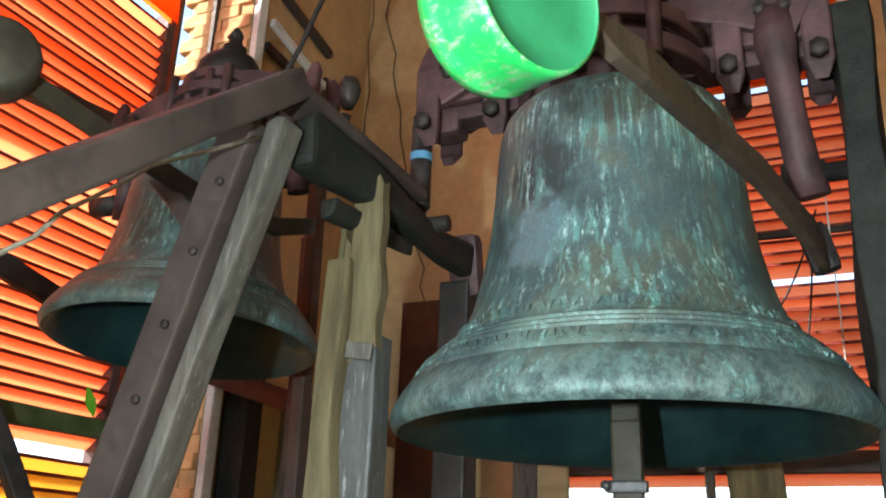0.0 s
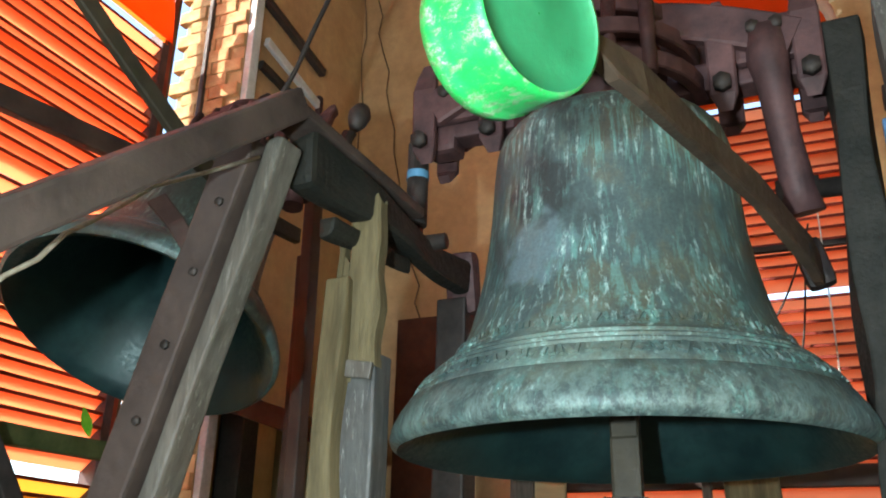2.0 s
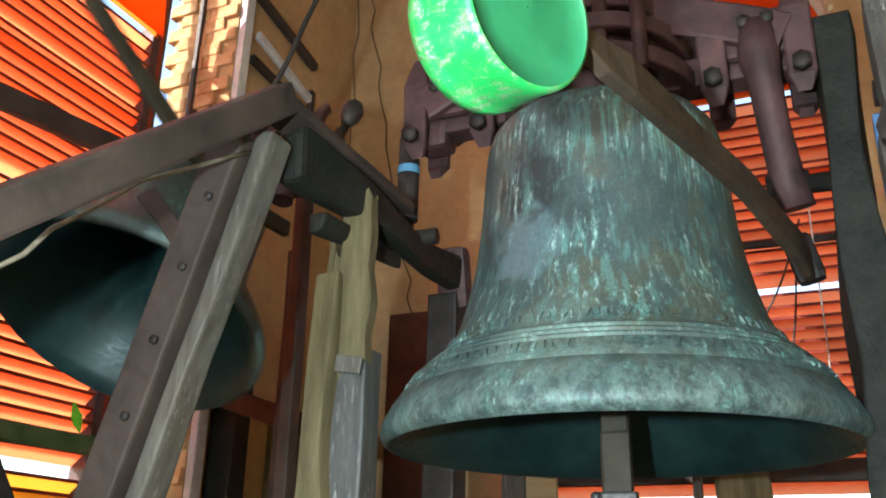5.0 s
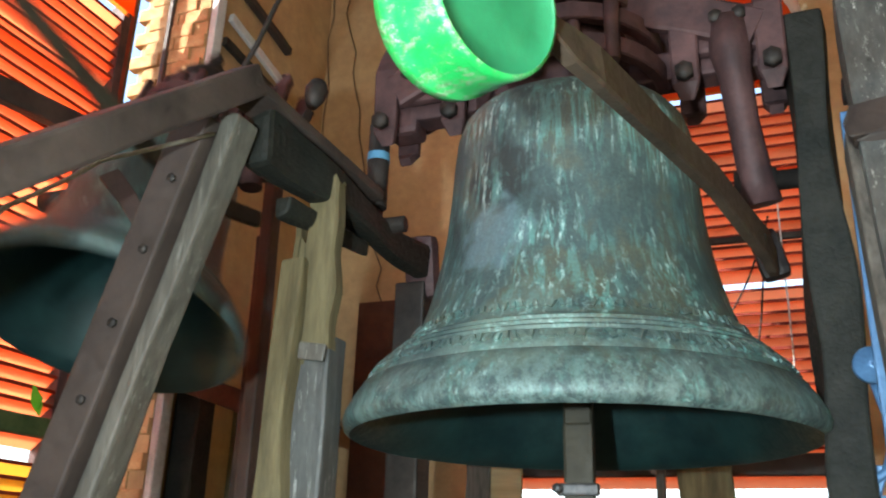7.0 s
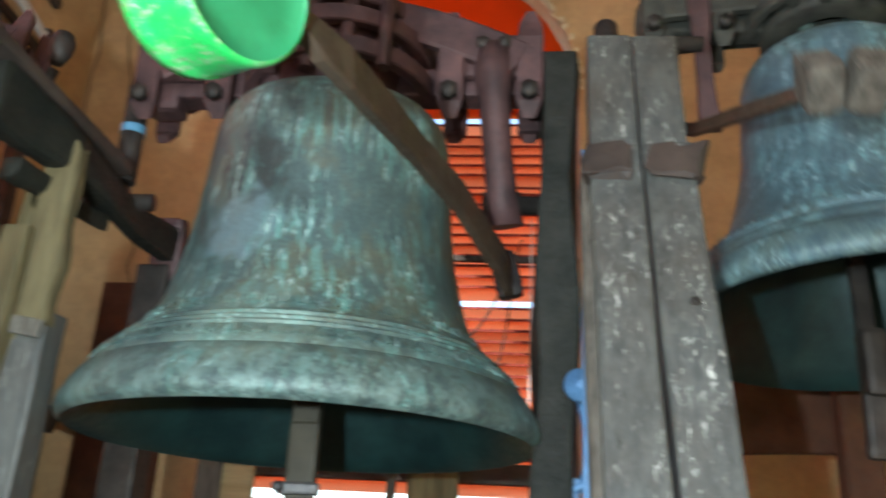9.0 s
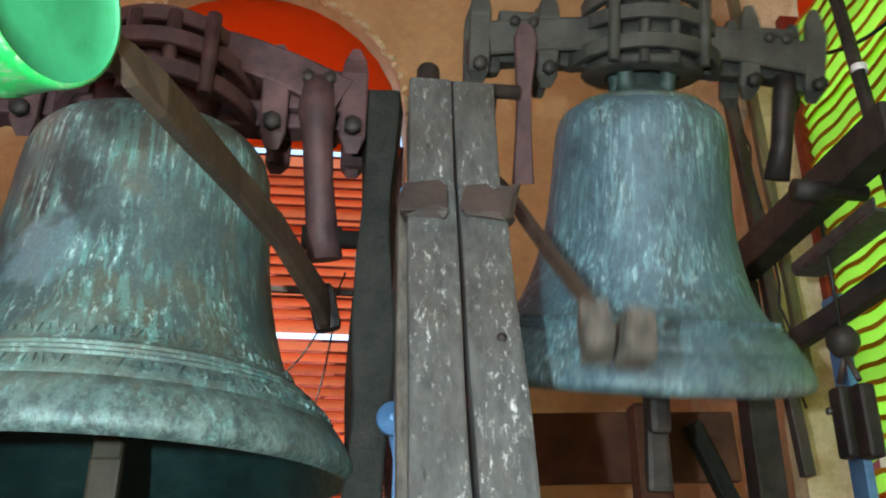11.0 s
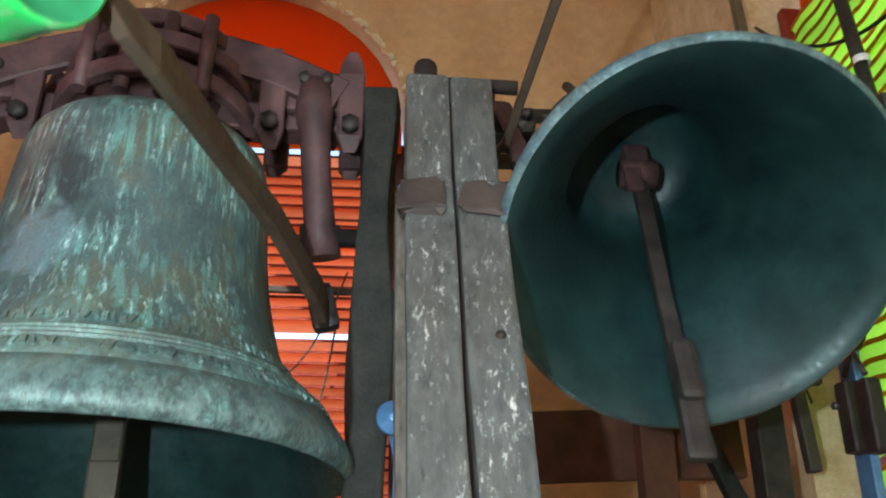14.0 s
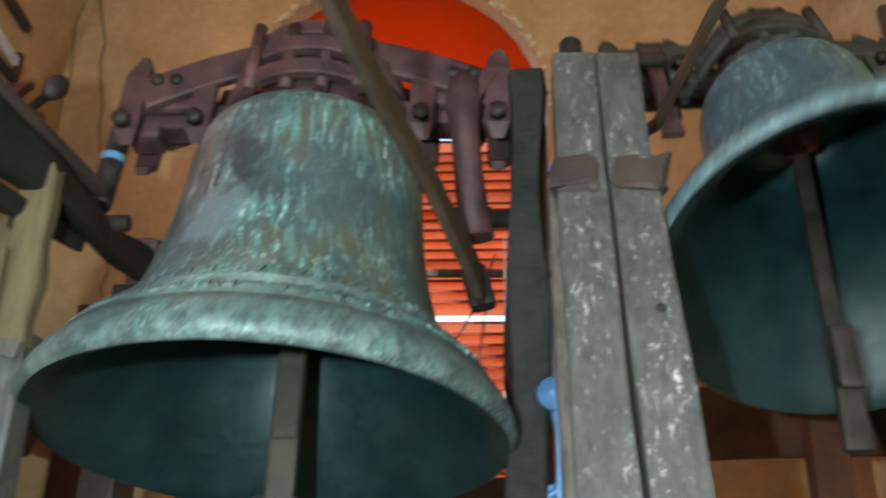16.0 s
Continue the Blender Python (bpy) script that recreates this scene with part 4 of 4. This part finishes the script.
# ---- bricks of the sunlit jamb ----
def brick_data():
    bm = bmesh.new()
    block(bm, (0, 0, 0), (0.05, 0.178, 0.071), None, 0.006)
    for v in bm.verts:
        v.co += noise.noise_vector(v.co * 35) * 0.004
    me = bpy.data.meshes.new("brick_mesh")
    bm.to_mesh(me)
    bm.free()
    me.materials.append(BRICK)
    return me


jamb = new("jamb_1")
jamb.matrix_basis = LEFT_M
tagged(jamb, "sunlit window jamb of flaking orange brick", "jamb", "", "structure")
_bd = brick_data()
_rnd = random.Random(5)
for _row in range(52):
    for _d in ((0.09, 0.27) if _row % 2 else (0.17, 0.35)):
        _ob = new("brick", _bd)
        _ob.parent = jamb
        _ob.matrix_basis = pose(0.902 + _rnd.uniform(-0.008, 0.008), _d, 1.2 + 0.074 * _row, _rnd.uniform(-2, 2), _rnd.uniform(-2, 2), _rnd.uniform(-3, 3))
_bm = bmesh.new()
timber(_bm, (0.875, 0.22, 5.2), (0.875, 0.22, 1.1), 0.03, 0.03, (0, 1, 0), 0.003, 61)
part("batten", _bm, BEAM, jamb, "dark vertical batten")
_bm = bmesh.new()
timber(_bm, (0.94, -0.02, 4.7), (0.94, -0.02, 1.0), 0.07, 0.04, (0, 1, 0), 0.003, 62)
part("edge_trim", _bm, WHITE, jamb, "whitewashed edge strip")


# ---- loose things ----
def wire(name, pts, r, material, label, category="wire", n=6):
    u, v, z = pts[0]
    t = thing(name, u, v, z, label, category)
    bm = bmesh.new()
    tube(bm, [Vector(p) - Vector(pts[0]) for p in pts], r, n)
    me = link(name + "_strand", bm, material, t)
    return t


def sag(a, b, drop, n=10, wig=0.0):
    a, b = Vector(a), Vector(b)
    return [a.lerp(b, k / n) + Vector((wig * math.sin(k * 2.1), wig * math.cos(k * 1.7), -drop * 4 * (k / n) * (1 - k / n))) for k in range(n + 1)]


wire("rope", [(-1.077, 0.785, 1.959), (-1.078, 0.829, 2.008), (-1.083, 0.884, 2.053), (-1.109, 0.948, 2.123), (-1.112, 1.001, 2.167), (-1.113, 1.063, 2.222), (-1.108, 1.124, 2.284), (-1.095, 1.239, 2.361), (-1.063, 1.368, 2.451)], 0.0045, ROPE, "pale twisted rope slung under the trestle strut", "rope", 8)
wire("wire", sag((-2.54, 4.27, 5.7), (-2.52, 4.27, 3.9), 0.0, 10, 0.012), 0.004, WIRE, "thin brown wire hanging in the wall corner")
wire("wire", sag((-2.52, 4.27, 5.7), (-2.20, 4.27, 3.65), 0.0, 14, 0.018), 0.0045, WIRE, "thin brown wire hanging on the plaster wall")
wire("wire", sag((-2.20, 4.27, 3.65), (-1.95, 4.27, 2.55), 0.0, 10, 0.02), 0.0045, WIRE, "thin brown wire hanging on the plaster wall")
wire("wire", sag((-1.05, 1.95, 3.9), (-1.38, 1.70, 2.60), 0.03, 10, 0.003), 0.008, IRON, "dark cable running down to the trestle")
wire("wire", sag((-0.02, 4.45, 3.35), (-0.35, 4.40, 2.75), 0.12, 10), 0.005, BLACK, "thin black wire looped before the louvres")
wire("wire", sag((-0.06, 4.42, 3.1), (-0.2, 4.42, 2.6), 0.2, 10), 0.005, BLACK, "thin black wire looped before the louvres")
wire("wire", sag((1.70, 3.0, 3.95), (1.68, 2.1, 3.35), 0.12, 12), 0.007, BLACK, "black cable crossing the green louvres")

shelf_strut = thing("wall_bracket", -2.53, 3.2, 4.1, "white painted iron wall bracket on the plaster", "bracket")
_bm = bmesh.new()
ribbon(_bm, [(0.02, 0.03, 0.18), (0.02, 0.56, 0.08)], 0.05, 0.03, (0, 0, 1))
part("strut", _bm, WHITE, shelf_strut)
_bm = bmesh.new()
ribbon(_bm, [(0.02, 0.0, 0.02), (0.02, 0.56, -0.02)], 0.05, 0.03, (0, 0, 1))
part("lower_strut", _bm, IRON, shelf_strut, "dark iron strut")
_bm = bmesh.new()
ribbon(_bm, [(0.02, 0.57, 0.14), (0.02, 0.57, -0.12)], 0.04, 0.03, (0, 1, 0))
part("end_plate", _bm, RUST, shelf_strut)
_iron_bar = thing("iron_bar", -2.53, 3.2, 4.52, "dark iron bar fixed along the wall", "bar")
_bm = bmesh.new()
timber(_bm, (0.0, 0.0, 0.02), (0.0, 0.62, -0.09), 0.04, 0.05)
part("bar", _bm, BEAM, _iron_bar)


def spar(name, a, b, w, h, material, label, category, seed=0, side=(0, 0, 1)):
    t = thing(name, *a, label, category)
    bm = bmesh.new()
    timber(bm, (0, 0, 0), Vector(b) - Vector(a), w, h, side, 0.004, seed, 10)
    link(name + "_body", bm, material, t)
    return t


# timbers behind the small bell
spar("floor_beam", (-2.55, 3.05, 2.40), (-1.62, 3.0, 2.08), 0.10, 0.09, IRON, "dark sloping timber brace behind the small bell", "beam", 31)
spar("wall_post", (-2.48, 3.30, 0.0), (-2.48, 3.30, 2.45), 0.13, 0.12, BLACKWOOD, "near-black timber post by the wall", "post", 32, (0, 1, 0))
spar("iron_upright", (-1.70, 2.62, 0.0), (-1.74, 2.62, 3.1), 0.05, 0.06, BEAM, "slim rusty iron upright", "post", 33, (0, 1, 0))
spar("iron_upright", (-1.98, 2.95, 0.0), (-1.98, 2.95, 2.9), 0.04, 0.05, IRON, "slim dark iron upright", "post", 34, (0, 1, 0))
spar("plaster_pier", (-1.93, 4.18, 0.0), (-1.93, 4.18, 2.95), 0.34, 0.22, BRICKDARK, "dark red brick pier against the wall", "pier", 35, (0, 1, 0))
spar("board", (-1.28, 3.6, 0.0), (-1.24, 3.6, 2.12), 0.10, 0.03, PALEWOOD, "pale upright wooden board", "board", 36, (0, 1, 0))
spar("board", (-1.12, 3.62, 0.0), (-1.13, 3.62, 2.06), 0.14, 0.03, PLY, "pale upright plywood board", "board", 37, (0, 1, 0))
spar("stick", (-0.50, 3.6, 0.0), (-0.50, 3.6, 2.05), 0.035, 0.035, PALEWOOD, "thin pale wooden stick", "stick", 38, (0, 1, 0))
spar("board", (-0.18, 3.55, 0.0), (-0.34, 3.6, 2.08), 0.20, 0.04, YELLOWWOOD, "leaning pale rough board", "board", 39, (0, 1, 0))
spar("window_bar", (-1.6, 4.52, 3.28), (0.30, 4.52, 3.26), 0.03, 0.035, IRON, "thin dark iron bar across the orange louvres", "bar", 46)
# upright white strip put in for a slit of daylight between the slats
spar("window_bar", (0.03, 4.50, 2.2), (0.03, 4.50, 3.5), 0.008, 0.008, WHITE, "thin white rod before the orange louvres", "bar", 47, (0, 1, 0))
_panel = thing("plywood_panel", -2.42, 3.72, 0, "olive-grey plywood panel leaning on the wall", "panel")
_bm = bmesh.new()
block(_bm, (0, 0, 1.18), (0.62, 0.025, 2.36), None, 0.004)
part("sheet", _bm, OLIVE, _panel)

# bars across the west window
spar("window_bar", (-2.56, 1.3, 3.12), (-2.58, 3.1, 3.34), 0.05, 0.09, BEAM, "dark painted iron bar across the orange louvres", "bar", 41)
spar("window_bar", (-2.56, 1.3, 2.66), (-2.58, 2.75, 2.40), 0.05, 0.08, IRON, "dark iron bar across the orange louvres", "bar", 42)
spar("window_bar", (-2.45, 1.62, 2.50), (-2.30, 2.14, 1.60), 0.05, 0.06, IRON, "dark leaning iron pole before the louvres", "bar", 43)
_leaf = thing("plastic_leaf", -2.50, 2.43, 2.10, "bright green plastic leaf caught on the sill", "leaf")
for _k, (_a, _l) in enumerate(((20, 0.10), (-35, 0.08), (75, 0.07))):
    _bm = bmesh.new()
    _w = [0.004, 0.02, 0.026, 0.016, 0.003]
    _vs = [[_bm.verts.new((0.003 * math.sin(_j), _sx * _w[_j], _l * _j / 4)) for _sx in (-1, 1)] for _j in range(5)]
    for _p, _q in zip(_vs, _vs[1:]):
        _bm.faces.new((_p[0], _p[1], _q[1], _q[0]))
    _o = part("blade", _bm, LEAF, _leaf)
    _o.matrix_basis = pose(0, 0, 0, _a, 0, 30 * _k)
_sill = thing("window_sill_board", -2.58, 2.22, 2.05, "mossy green-brown board across the window", "board")
_bm = bmesh.new()
timber(_bm, (0, -0.9, 0), (0, 0.72, 0.02), 0.06, 0.07, seed=44)
part("plank", _bm, MOSS, _sill)

# blue line-work beside the bearing post
_hub = thing("pulley", 0.17, 2.06, 2.05, "pale blue enamelled pulley disc on a hooked rod", "pulley")
_bm = bmesh.new()
lathe(_bm, [(0.002, -0.018), (0.012, -0.02), (0.014, -0.012), (0.036, -0.012), (0.040, -0.004), (0.040, 0.008), (0.002, 0.01)], 28, "y")
part("disc", _bm, BLUEPAINT, _hub)
_bm = bmesh.new()
tube(_bm, [(0.0, 0.02, -0.035), (0.015, 0.02, -0.10), (0.02, 0.02, -0.16), (0.0, 0.02, -0.22), (-0.05, 0.02, -0.25)], 0.010, 10)
part("hook_rod", _bm, BLUEPAINT, _hub)
spar("blue_rod", (0.178, 2.0, 0.0), (0.178, 2.0, 2.62), 0.022, 0.02, BLUEPAINT, "slim blue painted flat rod", "rod", 45, (0, 1, 0))
_bp = thing("blue_bracket", 0.15, 2.10, 1.78, "blue enamelled bracket with bolt holes", "bracket")
_bm = bmesh.new()
ribbon(_bm, [(-0.07, 0, -0.14), (-0.03, 0, -0.02), (0.0, 0, 0.05), (0.05, 0, 0.05), (0.06, 0, -0.14)], 0.05, 0.03, (0, 0, 1))
block(_bm, (0.0, 0.0, -0.03), (0.10, 0.03, 0.07))
part("plate", _bm, BLUEPAINT, _bp)
for _x in (-0.03, 0.03):
    _bm = bmesh.new()
    bolt(_bm, (_x, -0.02, -0.02), 0.007, "y", 0.008)
    part("bolt", _bm, IRON, _bp)

# the east side: pipes, poles, lamp tray, weights
spar("waste_pipe", (1.50, 2.92, 3.75), (1.60, 2.92, 2.08), 0.045, 0.045, BEAM, "dull grey-brown plastic pipe", "pipe", 51, (0, 1, 0))
spar("waste_pipe", (1.62, 3.0, 4.3), (1.70, 3.0, 2.4), 0.04, 0.04, YELLOWWOOD, "yellowed upright pipe on the masonry", "pipe", 52, (0, 1, 0))
wire("wire", sag((1.52, 2.86, 3.4), (1.60, 2.86, 2.3), 0.0, 12, 0.012), 0.005, BLACK, "black wire wound down the pipe")
_pole = thing("window_pole", 1.60, 2.15, 0.0, "dark iron pole with a band of white tape", "pole")
_bm = bmesh.new()
tube(_bm, [(0, 0, 0.0), (0, 0.01, 2.7), (0, 0.17, 4.2)], 0.022, 12)
part("shaft", _bm, IRON, _pole)
_bm = bmesh.new()
lathe(_bm, [(0.025, -0.012), (0.026, 0.012)], 14, "z", (0, 0.055, 3.22))
part("tape", _bm, WHITE, _pole, "white tape band")
_tray = thing("lamp_tray", 1.52, 2.35, 2.68, "pale metal lamp tray hung under the dark beam", "tray")
_bm = bmesh.new()
block(_bm, (0.02, 0.0, 0.0), (0.10, 0.5, 0.012), None, 0.003)
block(_bm, (-0.03, 0.0, 0.02), (0.008, 0.5, 0.035), None, 0.002)
part("tray", _bm, STEEL, _tray)
_bb = thing("blue_board", 1.63, 2.64, 0.0, "dull blue painted upright board", "board")
_bm = bmesh.new()
block(_bm, (0, 0, 1.31), (0.03, 0.09, 2.62))
part("board", _bm, BLUEPAINT, _bb)
_rl = thing("hanging_weight", 1.52, 2.43, 2.40, "dark iron ball over two hanging iron weights", "weight")
_bm = bmesh.new()
lathe(_bm, [(0.002, -0.05), (0.03, -0.042), (0.048, -0.012), (0.048, 0.014), (0.03, 0.042), (0.002, 0.05)], 22)
part("ball", _bm, IRON, _rl)
for _x, _dz in ((0.06, -0.23), (-0.05, -0.25)):
    _bm = bmesh.new()
    block(_bm, (0, _x, _dz), (0.05, 0.066, 0.21), None, 0.012)
    part("iron_weight", _bm, BLACKIRON, _rl)
    _bm = bmesh.new()
    tube(_bm, [(0, 0.0, -0.04), (0, _x, _dz + 0.12)], 0.009, 8)
    part("link", _bm, BEAM, _rl)
_bm = bmesh.new()
bolt(_bm, (-0.045, 0.05, -0.2), 0.012, "x", 0.012)
part("bolt", _bm, STEEL, _rl)
_bm = bmesh.new()
tube(_bm, [(0, 0, 0.05), (0, 0.0, 0.5)], 0.006, 6)
part("cord", _bm, BLACK, _rl)
spar("brace_timber", (1.30, 3.15, 2.30), (1.62, 3.15, 1.55), 0.06, 0.06, BLACKWOOD, "dark leaning timber brace", "beam", 55, (0, 1, 0))
spar("cross_plank", (0.35, 3.25, 2.20), (1.5, 3.25, 2.24), 0.05, 0.26, BRICKDARK, "dark brown horizontal plank behind the second bell", "plank", 56)
spar("dark_post", (1.12, 3.1, 0.0), (1.12, 3.1, 2.35), 0.12, 0.10, BRICKDARK, "dark red-brown timber post", "post", 57, (0, 1, 0))
_sheet = thing("plastic_sheet", 1.70, 3.21, 3.86, "crumpled white plastic sheet hung by the green louvres", "sheet")
_bm = bmesh.new()
_grid = [[_bm.verts.new((0.012 * math.sin(_i * 2.3 + _j * 1.7), 0.12 - 0.042 * _i - 0.012 * _j, 0.17 - 0.055 * _j + 0.012 * math.sin(_i * 1.9))) for _i in range(6)] for _j in range(8)]
for _ra, _rb in zip(_grid, _grid[1:]):
    for _i in range(5):
        _bm.faces.new((_ra[_i], _ra[_i + 1], _rb[_i + 1], _rb[_i]))
bmesh.ops.solidify(_bm, geom=_bm.faces[:], thickness=0.003)
part("sheet", _bm, WHITE, _sheet)


# ---- what moves ----
def swing(ob, p, az, rows):
    walk(ob, [(t, pose(*p, -a, 0, az)) for t, a in rows])


def hang(ob, pin, rows, follow):
    walk(ob, [(t, pose(0, 0, pin, max(-30, min(30, a * follow)), 0, 0)) for t, a in rows])


GREAT_ROWS = [(0, 0), (13.3, 0), (13.6, 0), (13.7, 0.3), (13.8, 1.3), (13.9, 2.3), (14.0, 3.4), (14.1, 4.1), (14.2, 4.6), (14.3, 4.9), (14.4, 4.8), (14.5, 4.2), (14.6, 3.2), (14.7, 2.1), (14.8, 0.8), (14.9, -0.5), (15.0, -1.8), (15.1, -2.8), (15.2, -3.3), (15.3, -3.1), (15.4, -2.2), (15.5, -0.9), (15.6, 1.2), (15.7, 3.3), (15.8, 6.2), (15.9, 8.7), (16.0, 10.4)]
SECOND_ROWS = [(0, -11), (0.55, -27.3), (1.6, 21.6), (2.65, -27.3), (3.7, 24.3), (4.75, -28.6), (5.8, 27), (6.85, -28.6), (7.9, 27), (8.3, 14), (8.5, 8.5), (8.65, 5), (8.8, 3), (9, 5), (9.2, 14.5), (9.4, 24.3), (9.6, 31.1), (9.75, 32.4), (9.9, 28.4), (10, 21.6), (10.1, 14), (10.2, 5.5), (10.75, -28.6), (11.85, 43.3), (12.3, 18.9), (12.4, 9.5), (12.5, -3), (12.6, -14.8), (12.7, -23.2), (12.8, -27.3), (12.95, -30), (13.1, -28.6), (13.2, -23.2), (13.3, -14.5), (13.4, -3.5), (13.5, 7.5), (13.6, 19.5), (13.7, 30.5), (13.8, 37.8), (13.9, 43.3), (14.05, 46), (14.2, 43.3), (14.3, 37.8), (14.4, 27), (14.5, 16.1), (14.6, 5.3), (14.7, -5.6), (14.8, -15.1), (14.9, -23.2), (15, -27.3), (15.15, -31.4), (15.4, -23.2), (15.6, -9.6), (15.8, 12.1), (15.9, 21.6), (16, 29.7)]
THIRD_ROWS = [(0, 3.2), (1.2, 3.2), (1.4, 6.1), (1.5, 10.6), (1.6, 16.5), (1.7, 20.4), (1.8, 22.6), (1.9, 24.2), (2, 25.0), (2.1, 23.4), (2.3, 18.0), (2.5, 6.1), (2.65, 0.5), (2.8, 1.9), (2.9, 6.1), (3, 13.5), (3.2, 24.2), (3.35, 28.0), (4.35, -19.9), (5.3, 41.6), (5.4, 41.6), (5.5, 38.6), (5.6, 32.6), (5.7, 23.4), (5.8, 15.1), (5.9, 1.9), (6, -12.1), (6.2, -27.7), (6.4, -34.0), (6.6, -27.7), (6.7, -19.9), (6.8, -10.5), (6.9, 3.2), (7, 18.0), (7.2, 34.0), (7.4, 44.4), (7.6, 40.1), (7.8, 22.6), (8, 1.9), (8.2, -19.9), (8.5, -32.5), (9.5, 44.4), (10.55, -32.5), (11.6, 44.4), (12.6, -32.5), (13.6, 44.4), (14.7, -32.5), (15.7, 44.4), (16, 35.5)]


def motions():
    swing(great, BIG_P, BIG_AZ, GREAT_ROWS)
    hang(great_clapper, great_pin, GREAT_ROWS, 0.9)
    swing(second, R_P, R_AZ, SECOND_ROWS)
    hang(second_clapper, second_pin, SECOND_ROWS, 0.75)
    swing(third, L_P, L_AZ, THIRD_ROWS)
    hang(third_clapper, third_pin, THIRD_ROWS, 0.75)


motions()
